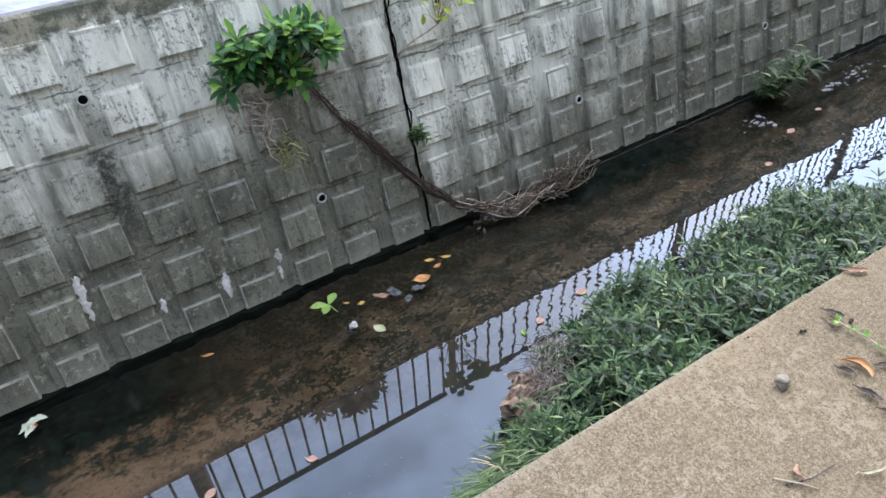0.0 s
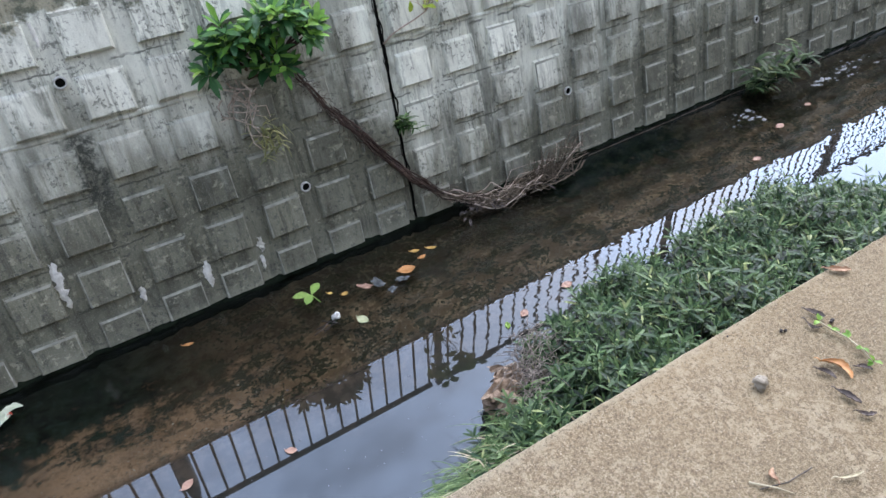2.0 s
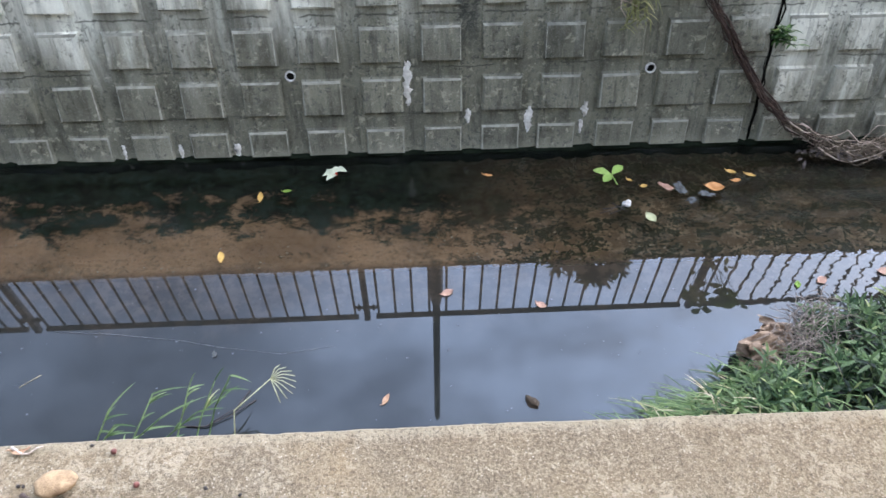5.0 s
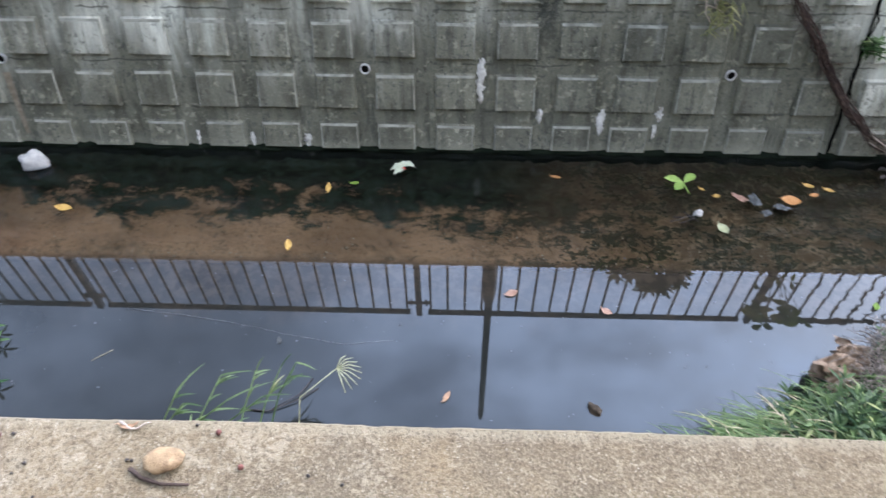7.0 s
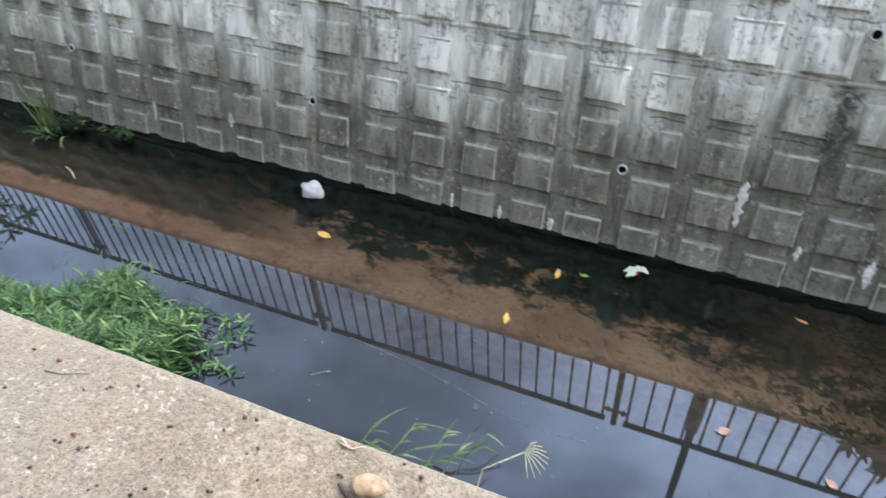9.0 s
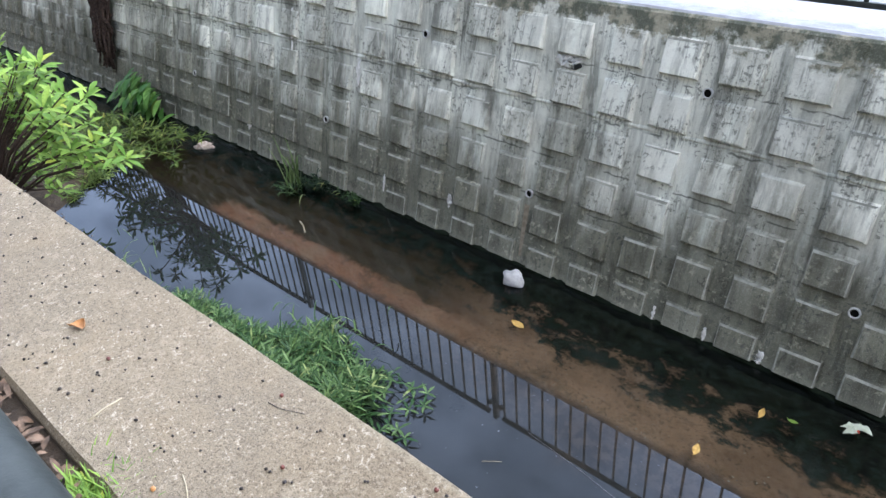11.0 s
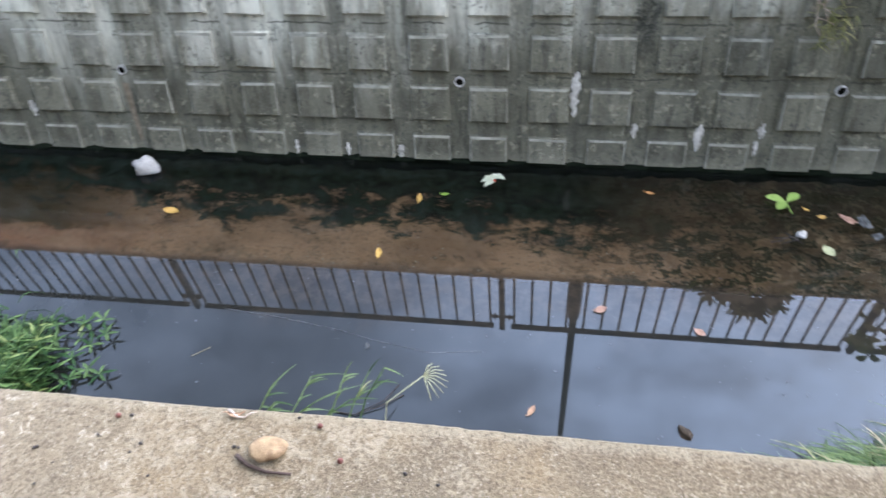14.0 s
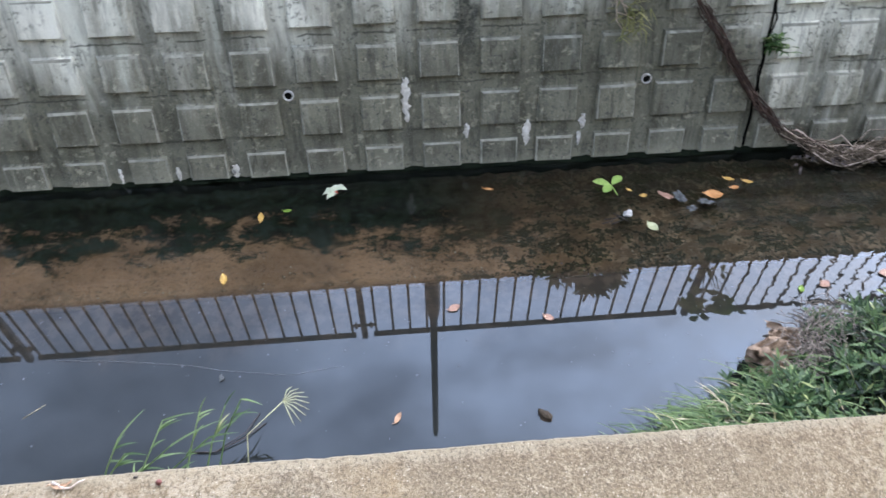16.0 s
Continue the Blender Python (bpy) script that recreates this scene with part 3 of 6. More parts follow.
def tube(soup, points, radii, sides=6):
    """A tapered tube through the points."""
    pts = [Vector(p) for p in points]
    rings = []
    for i, p in enumerate(pts):
        d, a, b = frame_of(pts[min(i + 1, len(pts) - 1)] - pts[max(i - 1, 0)])
        r = radii[i] if isinstance(radii, (list, tuple)) else radii
        rings.append([p + (a * math.cos(t) + b * math.sin(t)) * r for t in (2 * math.pi * k / sides for k in range(sides))])
    verts = [v for ring in rings for v in ring]
    faces = [(i * sides + k, i * sides + (k + 1) % sides, (i + 1) * sides + (k + 1) % sides, (i + 1) * sides + k) for i in range(len(pts) - 1) for k in range(sides)]
    faces += [tuple(range(sides))[::-1], tuple((len(pts) - 1) * sides + k for k in range(sides))]
    soup.add(verts, faces)


def wander(rng, a, b, n=8, amp=0.05):
    """Points from a to b on a crooked line."""
    a, b = Vector(a), Vector(b)
    out, off = [], Vector((0, 0, 0))
    for i in range(n + 1):
        t = i / n
        off = off * 0.7 + Vector((rng.uniform(-1, 1), rng.uniform(-1, 1), rng.uniform(-1, 1))) * amp * 0.6
        out.append(a.lerp(b, t) + off * math.sin(math.pi * t) ** 0.5)
    return out


LANCE, OVAL = ((0.22, 0.72), (0.52, 1.0), (0.80, 0.62)), ((0.27, 0.60), (0.57, 1.0), (0.84, 0.66))


def leaf(soup, base, d, up, length, width, droop=0.25, fold=0.18, stations=LANCE):
    """A pointed leaf with a folded midrib that bends down towards its tip."""
    d = d.normalized()
    side = d.cross(up)
    if side.length < 1e-4:
        side = d.cross(Vector((1, 0.3, 0)))
    side.normalize()
    nrm = side.cross(d)
    vs = [base]
    for s, w in stations:
        mid = base + d * (s * length) - nrm * (droop * s * s * length)
        e, h = side * (w * width * 0.5), nrm * (fold * w * width)
        vs += [mid - e + h, mid, mid + e + h]
    vs.append(base + d * length - nrm * (droop * length))
    soup.add(vs, [(0, 2, 1), (0, 3, 2), (1, 2, 5, 4), (2, 3, 6, 5), (4, 5, 8, 7), (5, 6, 9, 8), (7, 8, 10), (8, 9, 10)])


def blade(soup, base, d, length, width, droop=0.6, n=5):
    """A grass blade that arches over."""
    d = d.normalized()
    side = d.cross(Vector((0, 0, 1)))
    if side.length < 1e-3:
        side = Vector((1, 0, 0))
    side.normalize()
    vs = []
    for i in range(n + 1):
        s = i / n
        p = base + d * (s * length) - Vector((0, 0, 1)) * (droop * s * s * length)
        w = width * 0.5 * (1 - s ** 2.2) + 0.0004
        vs += [p - side * w, p + side * w]
    soup.add(vs, [(2 * i, 2 * i + 1, 2 * i + 3, 2 * i + 2) for i in range(n)])


def aim(rng, lean=1.0, low=-0.1):
    a = rng.uniform(0, 2 * math.pi)
    return Vector((math.cos(a) * lean, math.sin(a) * lean, rng.uniform(low, 1.0)))


def slab(x0, x1, profile):
    """A bar along x whose cross-section is the list of (y, z)."""
    bm = bmesh.new()
    a = [bm.verts.new((x0, y, z)) for y, z in profile]
    b = [bm.verts.new((x1, y, z)) for y, z in profile]
    n = len(profile)
    bm.faces.new(a[::-1]), bm.faces.new(b)
    for i in range(n):
        bm.faces.new((a[i], a[(i + 1) % n], b[(i + 1) % n], b[i]))
    bmesh.ops.recalc_face_normals(bm, faces=bm.faces[:])
    return bm


def interp(x, xs, ys):
    return float(np.interp(x, xs, ys))


# ---- the channel ----
X0, X1, JOINT = -17.0, 17.0, 2.552


def bed_height(x, y):
    deep = interp(y, (2.0, 3.2, 3.8, 4.1, 4.5, 4.9), (-0.10, -0.10, -0.07, -0.085, -0.04, -0.04))
    return deep + 0.035 * noise.noise(Vector((x * 1.3, y * 2.1, 0))) + 0.012 * noise.noise(Vector((x * 6, y * 7, 3)))


bed = bmesh.new()
bmesh.ops.create_grid(bed, x_segments=170, y_segments=24, size=1.0)
for v in bed.verts:
    v.co.x, v.co.y = v.co.x * 17.0, 3.1 + v.co.y * 1.75
    v.co.z = bed_height(v.co.x, v.co.y)
for f in bed.faces:
    f.smooth = True
tagged(part("streambed", bed, BED), "silty brown stream bed with black-green algae", "stream bed", kind="structure")

top = bmesh.new()
bmesh.ops.create_grid(top, x_segments=2, y_segments=2, size=1.0)
for v in top.verts:
    v.co.x, v.co.y, v.co.z = v.co.x * 17.0, 3.12 + v.co.y * 1.42, 0.0
tagged(part("water", top, WATER), "still shallow stream water mirroring sky and railing", "water", kind="structure")


def far_wall(name, x0, x1):
    """A battered wall panel with a footing under water."""
    face = [(WALL_Y + BATTER * z, z) for z in (-0.35, WALL_TOP - 0.012)]
    prof = [face[0], face[1], (face[1][0] + 0.012, WALL_TOP), (5.40, WALL_TOP), (5.40, -0.35)]
    return tagged(part(name, slab(x0, x1, prof), CONCRETE), "battered grey concrete retaining wall with raised square panels, streaked by runoff", "retaining wall", kind="structure")


wall_a = far_wall("wall_north", X0, JOINT - 0.009)
wall_b = far_wall("wall_north", JOINT + 0.009, X1)
gap = slab(JOINT - 0.02, JOINT + 0.02, [(WALL_Y + 0.05 + BATTER * z, z) for z in (-0.3, WALL_TOP - 0.03)] + [(5.3, WALL_TOP - 0.03), (5.3, -0.3)])
tagged(part("joint_filler", gap, DARKHOLE), "dark open joint between two wall panels", "joint", kind="structure")

rng = random.Random(5)
chips, n = Soup(), 140
for i in range(n + 1):
    z = 0.02 + (WALL_TOP - 0.06) * i / n
    wa, wb = (0.006 + (0.020 + 0.016 * z) * max(0.0, noise.noise(Vector((z * 7.5, k, 0))) + 0.25 * noise.noise(Vector((z * 30, k, 1))) + 0.12) for k in (3.0, 9.0))
    chips.v += [on_wall(JOINT - wa, z, 0.003), on_wall(JOINT, z, -0.004), on_wall(JOINT + wb, z, 0.003)]
chips.f += [(i * 3 + k, i * 3 + k + 1, i * 3 + k + 4, i * 3 + k + 3) for i in range(n) for k in range(2)]
tagged(part("joint_edge", chips, DARKHOLE), "chipped black edges of the open wall joint", "joint", kind="structure")

# mossy toe just above the water
rng = random.Random(4)
toe = Soup()
n = 700
for i in range(n):
    x = -12 + 24 * i / n
    a, b = 0.048 + rng.uniform(-0.014, 0.014), 0.008 + 0.008 * noise.noise(Vector((x * 9, 2, 0))) + rng.uniform(-0.008, 0.008)
    y0 = WALL_Y + 0.01
    toe.v += [(x, y0, b + 0.006), (x, y0 - a * 0.6, b), (x, y0 - a, -0.02), (x, y0 - a - 0.03, -0.27)]
toe.f += [(i * 4 + k, i * 4 + k + 1, i * 4 + k + 5, i * 4 + k + 4) for i in range(n - 1) for k in range(3)]
tagged(part("footing", toe, MOSS), "black-green mossy footing at the waterline", "footing", kind="structure")

# ragged horizontal pour line
pour = Soup()
rng = random.Random(9)
for x0, x1 in ((-12.0, JOINT - 0.02), (JOINT + 0.02, 10.0)):
    pts, x = [], x0
    while x < x1:
        pts.append(on_wall(x, 1.082 + 0.012 * noise.noise(Vector((x * 1.7, 0, 0))) + rng.uniform(-0.003, 0.003), -0.006))
        x += 0.07
    tube(pour, pts, [0.015 + 0.007 * noise.noise(Vector((i * 0.31, 5, 0))) for i in range(len(pts))], 6)
tagged(part("pour_line", pour, CONCRETE), "rough horizontal construction joint in the concrete wall", "construction joint", kind="structure")

COLS_K = (-24, -12, -6, 0, 6, 12, 18, 30)
COLS_X = (-8.20, -4.139, -2.058, -0.062, 1.902, 3.857, 5.825, 9.78)


def rib_x(k):
    """The middle of the rib between two columns of panels."""
    return interp(k, COLS_K, COLS_X)


ROW_Z = [(0.010, 0.150), (0.253, 0.432), (0.537, 0.710), (0.822, 0.992), (1.112, 1.290), (1.392, 1.570)]


def panel_mesh(h, w, seed, rise, d):
    """One raised panel: splayed lower edge, an upper edge that stands out by rise, worn corners."""
    r = random.Random(seed)
    hw, hh = w / 2, h / 2
    j = lambda s: r.uniform(-s, s)
    base = [(-hw - 0.011, -hh - 0.015), (hw + 0.011, -hh - 0.015), (hw + 0.011, hh + 0.018), (-hw - 0.011, hh + 0.018)]
    mid = [(-hw - 0.002, -hh - 0.001), (hw + 0.002, -hh - 0.001), (hw + 0.002, hh + 0.004), (-hw - 0.002, hh + 0.004)]
    flat = [(-hw + 0.005, -hh + 0.004), (hw - 0.005, -hh + 0.004), (hw - 0.005, hh - 0.008), (-hw + 0.005, hh - 0.008)]
    s = Soup()
    s.v += [Vector((x, y, -0.008)) for x, y in base]
    s.v += [Vector((x + j(0.003), y + j(0.003), (d * 0.80 + 0.008 if y < 0 else rise * 0.7) + j(0.002))) for x, y in mid]
    s.v += [Vector((x + j(0.002), y + j(0.002), (d + 0.008 if y < 0 else rise) + j(0.002))) for x, y in flat]
    for lo in (0, 4):
        s.f += [(lo + k, lo + (k + 1) % 4, lo + 4 + (k + 1) % 4, lo + 4 + k) for k in range(4)]
    s.f.append((8, 9, 10, 11))
    return s


def panel_shape(lo, hi, seed):
    return panel_mesh((hi - lo) * SLOPE.length / SLOPE.z, 0.206, seed, *((0.023, 0.019) if lo < 0.2 else (0.025, 0.030) if lo < 0.8 else (0.019, 0.034)))


def edged_panel(lo, hi, seed, low):
    """A panel; the narrow faces numbered in low take the paler edge material."""
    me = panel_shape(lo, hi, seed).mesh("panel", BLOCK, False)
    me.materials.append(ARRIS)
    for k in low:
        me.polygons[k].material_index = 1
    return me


PANELS = {(i, s): edged_panel(*ROW_Z[i], 31 * i + s, (5, 6, 7) if i == 0 else ((5, 6, 7) if s < 2 else (6,)) if i < 3 else (6,) if s < 2 else ()) for i in range(6) for s in range(4)}
rng = random.Random(21)
rest = Soup()
for k in range(-48, 42):
    xm = (rib_x(k) + rib_x(k + 1)) / 2 if -24 <= k < 30 else (COLS_X[0] + (k + 24.5) * 0.335 if k < -24 else COLS_X[-1] + (k - 29.5) * 0.33)
    for i, (lo, hi) in enumerate(ROW_Z):
        m = wall_pose(xm + rng.uniform(-0.005, 0.005), (lo + hi) / 2 + rng.uniform(-0.004, 0.004), rng.uniform(-0.006, 0.002), rng.uniform(-0.6, 0.6))
        if -25 <= k < 25:
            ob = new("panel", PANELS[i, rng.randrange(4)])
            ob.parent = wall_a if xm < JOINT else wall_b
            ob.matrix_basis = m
        elif -17 < xm < 17:
            s = panel_shape(lo, hi, 7)
            rest.add([m @ v for v in s.v], s.f)
far_panels = part("panels", rest, CONCRETE, wall_a)
tagged(far_panels, kind="stuff")
far_panels.data.polygons.foreach_set("use_smooth", [False] * len(far_panels.data.polygons))

# coping top and the ground behind it
cop = slab(X0, X1, [(WALL_Y + BATTER * WALL_TOP + 0.02, WALL_TOP + 0.001), (WALL_Y + BATTER * WALL_TOP + 0.03, WALL_TOP + 0.012), (5.5, WALL_TOP + 0.018), (5.5, WALL_TOP + 0.001)])
tagged(part("coping", cop, COPING), "pale rough concrete coping on the retaining wall", "coping", kind="structure")
gn = slab(-400, 400, [(5.38, 1.60), (5.38, 1.690), (900, 1.690), (900, 1.60)])
tagged(part("ground_north", gn, PAVING), "grey paved ground behind the far railing", "ground", kind="structure")

# near bank: retaining wall whose top is the ledge
led = bmesh.new()
prof = [(LEDGE_Y - 0.006, LEDGE_Z), (LEDGE_Y, LEDGE_Z - 0.010), (LEDGE_Y + 0.12, -0.35), (LEDGE_BACK, -0.35), (LEDGE_BACK, LEDGE_Z - 0.02), (LEDGE_BACK + 0.012, LEDGE_Z)]
rows = []
for x in np.concatenate((np.linspace(X0, -5.0, 90), np.linspace(-4.985, 4.985, 700), np.linspace(5.0, X1, 90))).tolist():
    w = 0.0018 * noise.noise(Vector((x * 45, 2, 0))) - 0.009 * max(0.0, noise.noise(Vector((x * 16, 8, 1))) - 0.42) + 0.002 * noise.noise(Vector((x * 3.1, 0, 0))) + 0.0015 * noise.noise(Vector((x * 11, 4, 0))) - 0.006 * min(4, (x - 0.4) ** 2)
    rows.append([led.verts.new((x, y + (w if j in (0, 1) else 0.007 * noise.noise(Vector((x * 4, 9, 0))) if j in (4, 5) else 0), z + (0.003 * noise.noise(Vector((x * 2, y, 7))) if j in (0, 1, 4, 5) else 0))) for j, (y, z) in enumerate(prof)])
for a, b in zip(rows, rows[1:]):
    for j in range(6):
        led.faces.new((a[j], b[j], b[(j + 1) % 6], a[(j + 1) % 6]))
led.faces.new(rows[0]), led.faces.new(rows[-1][::-1])
bmesh.ops.recalc_face_normals(led, faces=led.faces[:])
tagged(part("wall_south", led, LEDGE), "worn beige concrete ledge topping the near retaining wall", "ledge", kind="structure")
gs = slab(-400, 400, [(LEDGE_BACK + 0.01, 1.50), (LEDGE_BACK + 0.01, 1.655), (-900, 1.655), (-900, 1.50)])
tagged(part("ground_south", gs, SOIL), "bare brown soil with leaf litter behind the ledge", "ground", kind="structure")
# unseen wall, added to keep low sky light off the far wall
sky_block = bmesh.new()
box(sky_block, -30, 30, -3.9, -3.5, 1.64, 8.4)
tagged(part("wall_back", sky_block, SKY_BLOCK_GREY), "plain unseen wall added behind to cut low sky light", "wall", kind="structure")


# ---- soil banks at the foot of the near wall ----
BANK_R = ((1.0, 1.22, 1.44, 1.59, 1.93, 2.19, 2.36, 2.63, 3.11, 3.72, 4.5, 4.92, 5.1), (2.4, 2.62, 2.70, 2.76, 2.86, 2.98, 3.12, 3.28, 3.26, 3.30, 3.30, 3.18, 2.6))
BANK_L = ((-9.5, -7.0, -6.3, -5.9, -5.5, -4.8, -4.5, -4.18, -3.42, -2.94, -2.54, -2.25, -1.95, -1.75), (4.2, 4.1, 3.95, 3.30, 2.60, 2.62, 2.66, 2.76, 2.78, 2.88, 3.16, 3.12, 2.96, 2.5))


def bank(name, edge, label):
    s = Soup()
    xs = np.linspace(edge[0][0], edge[0][-1], 60)
    for x in xs:
        y1 = interp(x, *edge)
        for j in range(9):
            t = j / 8
            y = LEDGE_Y + (y1 - LEDGE_Y) * t
            s.v.append((x, y, 0.30 * (1 - t) ** 0.7 - 0.08 * t + 0.03 * noise.noise(Vector((x * 4, y * 4, 1)))))
    s.f += [(i * 9 + j, i * 9 + j + 1, i * 9 + j + 10, i * 9 + j + 9) for i in range(59) for j in range(8)]
    tagged(part(name, s, SOIL), label, "soil bank", kind="structure")


bank("bank_east", BANK_R, "dark silt bank under trailing weeds")
bank("bank_west", BANK_L, "dark silt bank under lush weeds")


# ---- railings ----
def railing_bay():
    """One bay: post with brackets at its end, rails and bars to the next post."""
    p = thing("railing", "dark painted steel railing bay with upright bars on the far coping", "railing", "far railing bays")
    b = bmesh.new()
    box(b, -0.026, 0.026, -0.026, 0.026, 0.0, 0.915)
    post = part("post", bevelled(b, 0.006), STEEL, p)
    for z in (0.135, 0.735):
        for sx in (-1, 1):
            b = bmesh.new()
            box(b, min(0.022 * sx, 0.105 * sx), max(0.022 * sx, 0.105 * sx), -0.010, 0.010, z - 0.012, z + 0.012)
            box(b, 0.066 * sx - 0.010, 0.066 * sx + 0.010, -0.014, 0.014, z - 0.030, z + 0.030)
            part("bracket", bevelled(b, 0.003), STEEL, post)
            b = bmesh.new()
            box(b, 0.066 * sx - 0.007, 0.066 * sx + 0.007, -0.024, -0.012, z - 0.007, z + 0.007)
            part("bolt", bevelled(b, 0.002), RUST, post, "rusty bolt")
    x0, x1 = 0.080, RAIL_PITCH - 0.080
    b = bmesh.new()
    box(b, x0, x1, -0.020, 0.020, 0.862, 0.897)
    part("top_rail", bevelled(b), STEEL, p)
    b = bmesh.new()
    box(b, x0, x1, -0.014, 0.014, 0.085, 0.113)
    part("bottom_rail", bevelled(b), STEEL, p)
    s = Soup()
    tube(s, [(0, 0, 0.10), (0, 0, 0.875)], 0.0110, 8)
    me = s.mesh("bar", STEEL)
    for i in range(19):
        o = new("bar", me)
        o.parent = p
        o.location = (0.107 + i * (RAIL_PITCH - 0.214) / 18, 0, 0)
    return p


bay = railing_bay()
bay.matrix_basis = pose(0.10, FENCE_Y, WALL_TOP + 0.010)
for i in range(-5, 5):
    if i != 0:
        copy_thing(bay, pose(0.10 + RAIL_PITCH * i, FENCE_Y, WALL_TOP + 0.010))


def near_rail():
    p = thing("handrail", "dark steel pipe handrail on posts beside the ledge", "handrail")
    s = Soup()
    tube(s, [(-8, 1.352, 2.53), (8, 1.352, 2.53)], 0.032, 16)
    part("pipe", s, STEEL, p)
    for x in (-6.9, -4.0, 4.9, 7.8):
        s = Soup()
        tube(s, [(x, 1.352, 1.62), (x, 1.352, 2.52)], 0.024, 12)
        part("post", s, STEEL, p)


near_rail()


def lamp_post():
    p = thing("lamp_post", "slim dark lamp post with a thick base behind the far railing", "lamp post", at=pose(0.735, 5.25, WALL_TOP + 0.018))
    s = Soup()
    tube(s, [(0, 0, 0), (0, 0, 0.02), (0, 0, 0.72), (0, 0, 0.84), (0, 0, 0.92)], [0.085, 0.062, 0.062, 0.05, 0.036], 14)
    part("base", s, STEEL, p)
    s = Soup()
    tube(s, [(0, 0, 0.9), (0, 0, 3.2), (0, 0, 3.30)], [0.035, 0.033, 0.02], 12)
    part("pole", s, STEEL, p)
    b = bmesh.new()
    box(b, -0.03, 0.03, -0.075, -0.060, 0.25, 0.45)
    part("hatch", bevelled(b, 0.003), STEEL, p)


lamp_post()


# ---- on the far wall ----
def weep_pipe():
    p = thing("weep_pipe", "short grey-white plastic weep pipe through the wall", "weep pipe", "weep pipes")
    s, n = Soup(), 20
    rings = ((0.029, -0.02), (0.029, 0.014), (0.0275, 0.017), (0.0225, 0.017), (0.021, 0.014), (0.021, -0.05))
    for r, z in rings:
        s.v += [Vector((r * math.cos(2 * math.pi * k / n), r * math.sin(2 * math.pi * k / n), z)) for k in range(n)]
    s.f += [(i * n + k, i * n + (k + 1) % n, (i + 1) * n + (k + 1) % n, (i + 1) * n + k) for i in range(len(rings) - 1) for k in range(n)]
    part("tube", s, PVC, p)
    # flat black disc stands for the shade inside the bore
    s = Soup()
    s.v += [Vector((0.0215 * math.cos(2 * math.pi * k / n), 0.0215 * math.sin(2 * math.pi * k / n), 0.006)) for k in range(n)]
    s.f.append(tuple(range(n)))
    part("silt", s, DARKHOLE, p, "black disc standing in for the dark bore")
    return p


pipe0 = weep_pipe()
pipe0.matrix_basis = wall_pose(-0.062, 0.466)
for x, z in ((1.902, 0.457), (3.857, 0.460), (5.825, 0.484), (-2.058, 0.498), (-4.139, 0.528), (-6.17, 0.54), (7.8, 0.49), (0.919, 1.298), (-1.047, 1.330), (-3.10, 1.335), (-5.15, 1.34), (2.88, 1.30), (4.84, 1.30), (6.8, 1.30)):
    copy_thing(pipe0, wall_pose(x, z))


def lime_run(x, z0, z1, w, seed):
    """A lumpy crust of lime that has run down a rib."""
    r, s, n = random.Random(seed), Soup(), 14
    for i in range(n + 1):
        t = i / n
        z = z0 + (z1 - z0) * t
        cx = x + r.uniform(-0.15, 0.15) * w
        half = w * 0.8 * (0.40 + 0.55 * math.sin(math.pi * min(1, t * 0.9 + 0.1))) * r.uniform(0.55, 1.20)
        for k in range(5):
            u = k / 4 * 2 - 1
            s.v.append(on_wall(cx + u * half, z + r.uniform(-0.3, 0.3) * w, 0.013 * (1 - u * u) * r.uniform(0.6, 1.2) - 0.003))
    s.f += [(i * 5 + k, i * 5 + k + 1, i * 5 + k + 6, i * 5 + k + 5) for i in range(n) for k in range(4)]
    tagged(part("lime_crust", s, LIME), "white lime crust run down the concrete wall", "lime crust", "lime crusts on the wall")


for i, (x, z0, z1, w) in enumerate(((0.565, 0.53, 0.29, 0.042), (0.90, 0.25, 0.17, 0.026), (1.245, 0.25, 0.11, 0.036), (1.565, 0.27, 0.19, 0.032), (1.55, 0.17, 0.09, 0.022), (0.895, 1.56, 1.46, 0.020), (-5.25, 0.31, 0.20, 0.05), (-2.735, 0.29, 0.20, 0.040), (-3.42, 0.26, 0.13, 0.022), (-0.42, 0.08, 0.005, 0.036), (-0.74, 0.09, 0.005, 0.022), (-1.06, 0.10, 0.01, 0.018), (-4.36, 1.22, 1.09, 0.10), (-3.78, 1.10, 0.86, 0.04), (-1.92, 1.37, 1.33, 0.14), (-4.62, 1.32, 0.98, 0.035))):
    lime_run(x, z0, z1, w, 50 + i)
s = Soup()
for k in range(9):
    t = k / 8
    s.v += [on_wall(-2.065 - 0.020 * (1 - 0.5 * t), 0.42 - 0.36 * t, 0.002), on_wall(-2.065 + 0.022 * (1 - 0.5 * t), 0.42 - 0.36 * t, 0.002)]
s.f += [(2 * k, 2 * k + 1, 2 * k + 3, 2 * k + 2) for k in range(8)]
tagged(part("rust_run", s, plain("tan_silt_stain", (0.20, 0.165, 0.120), (0.34, 0.29, 0.22), 30, 0.9)), "tan silt stain below a weep pipe", "stain")


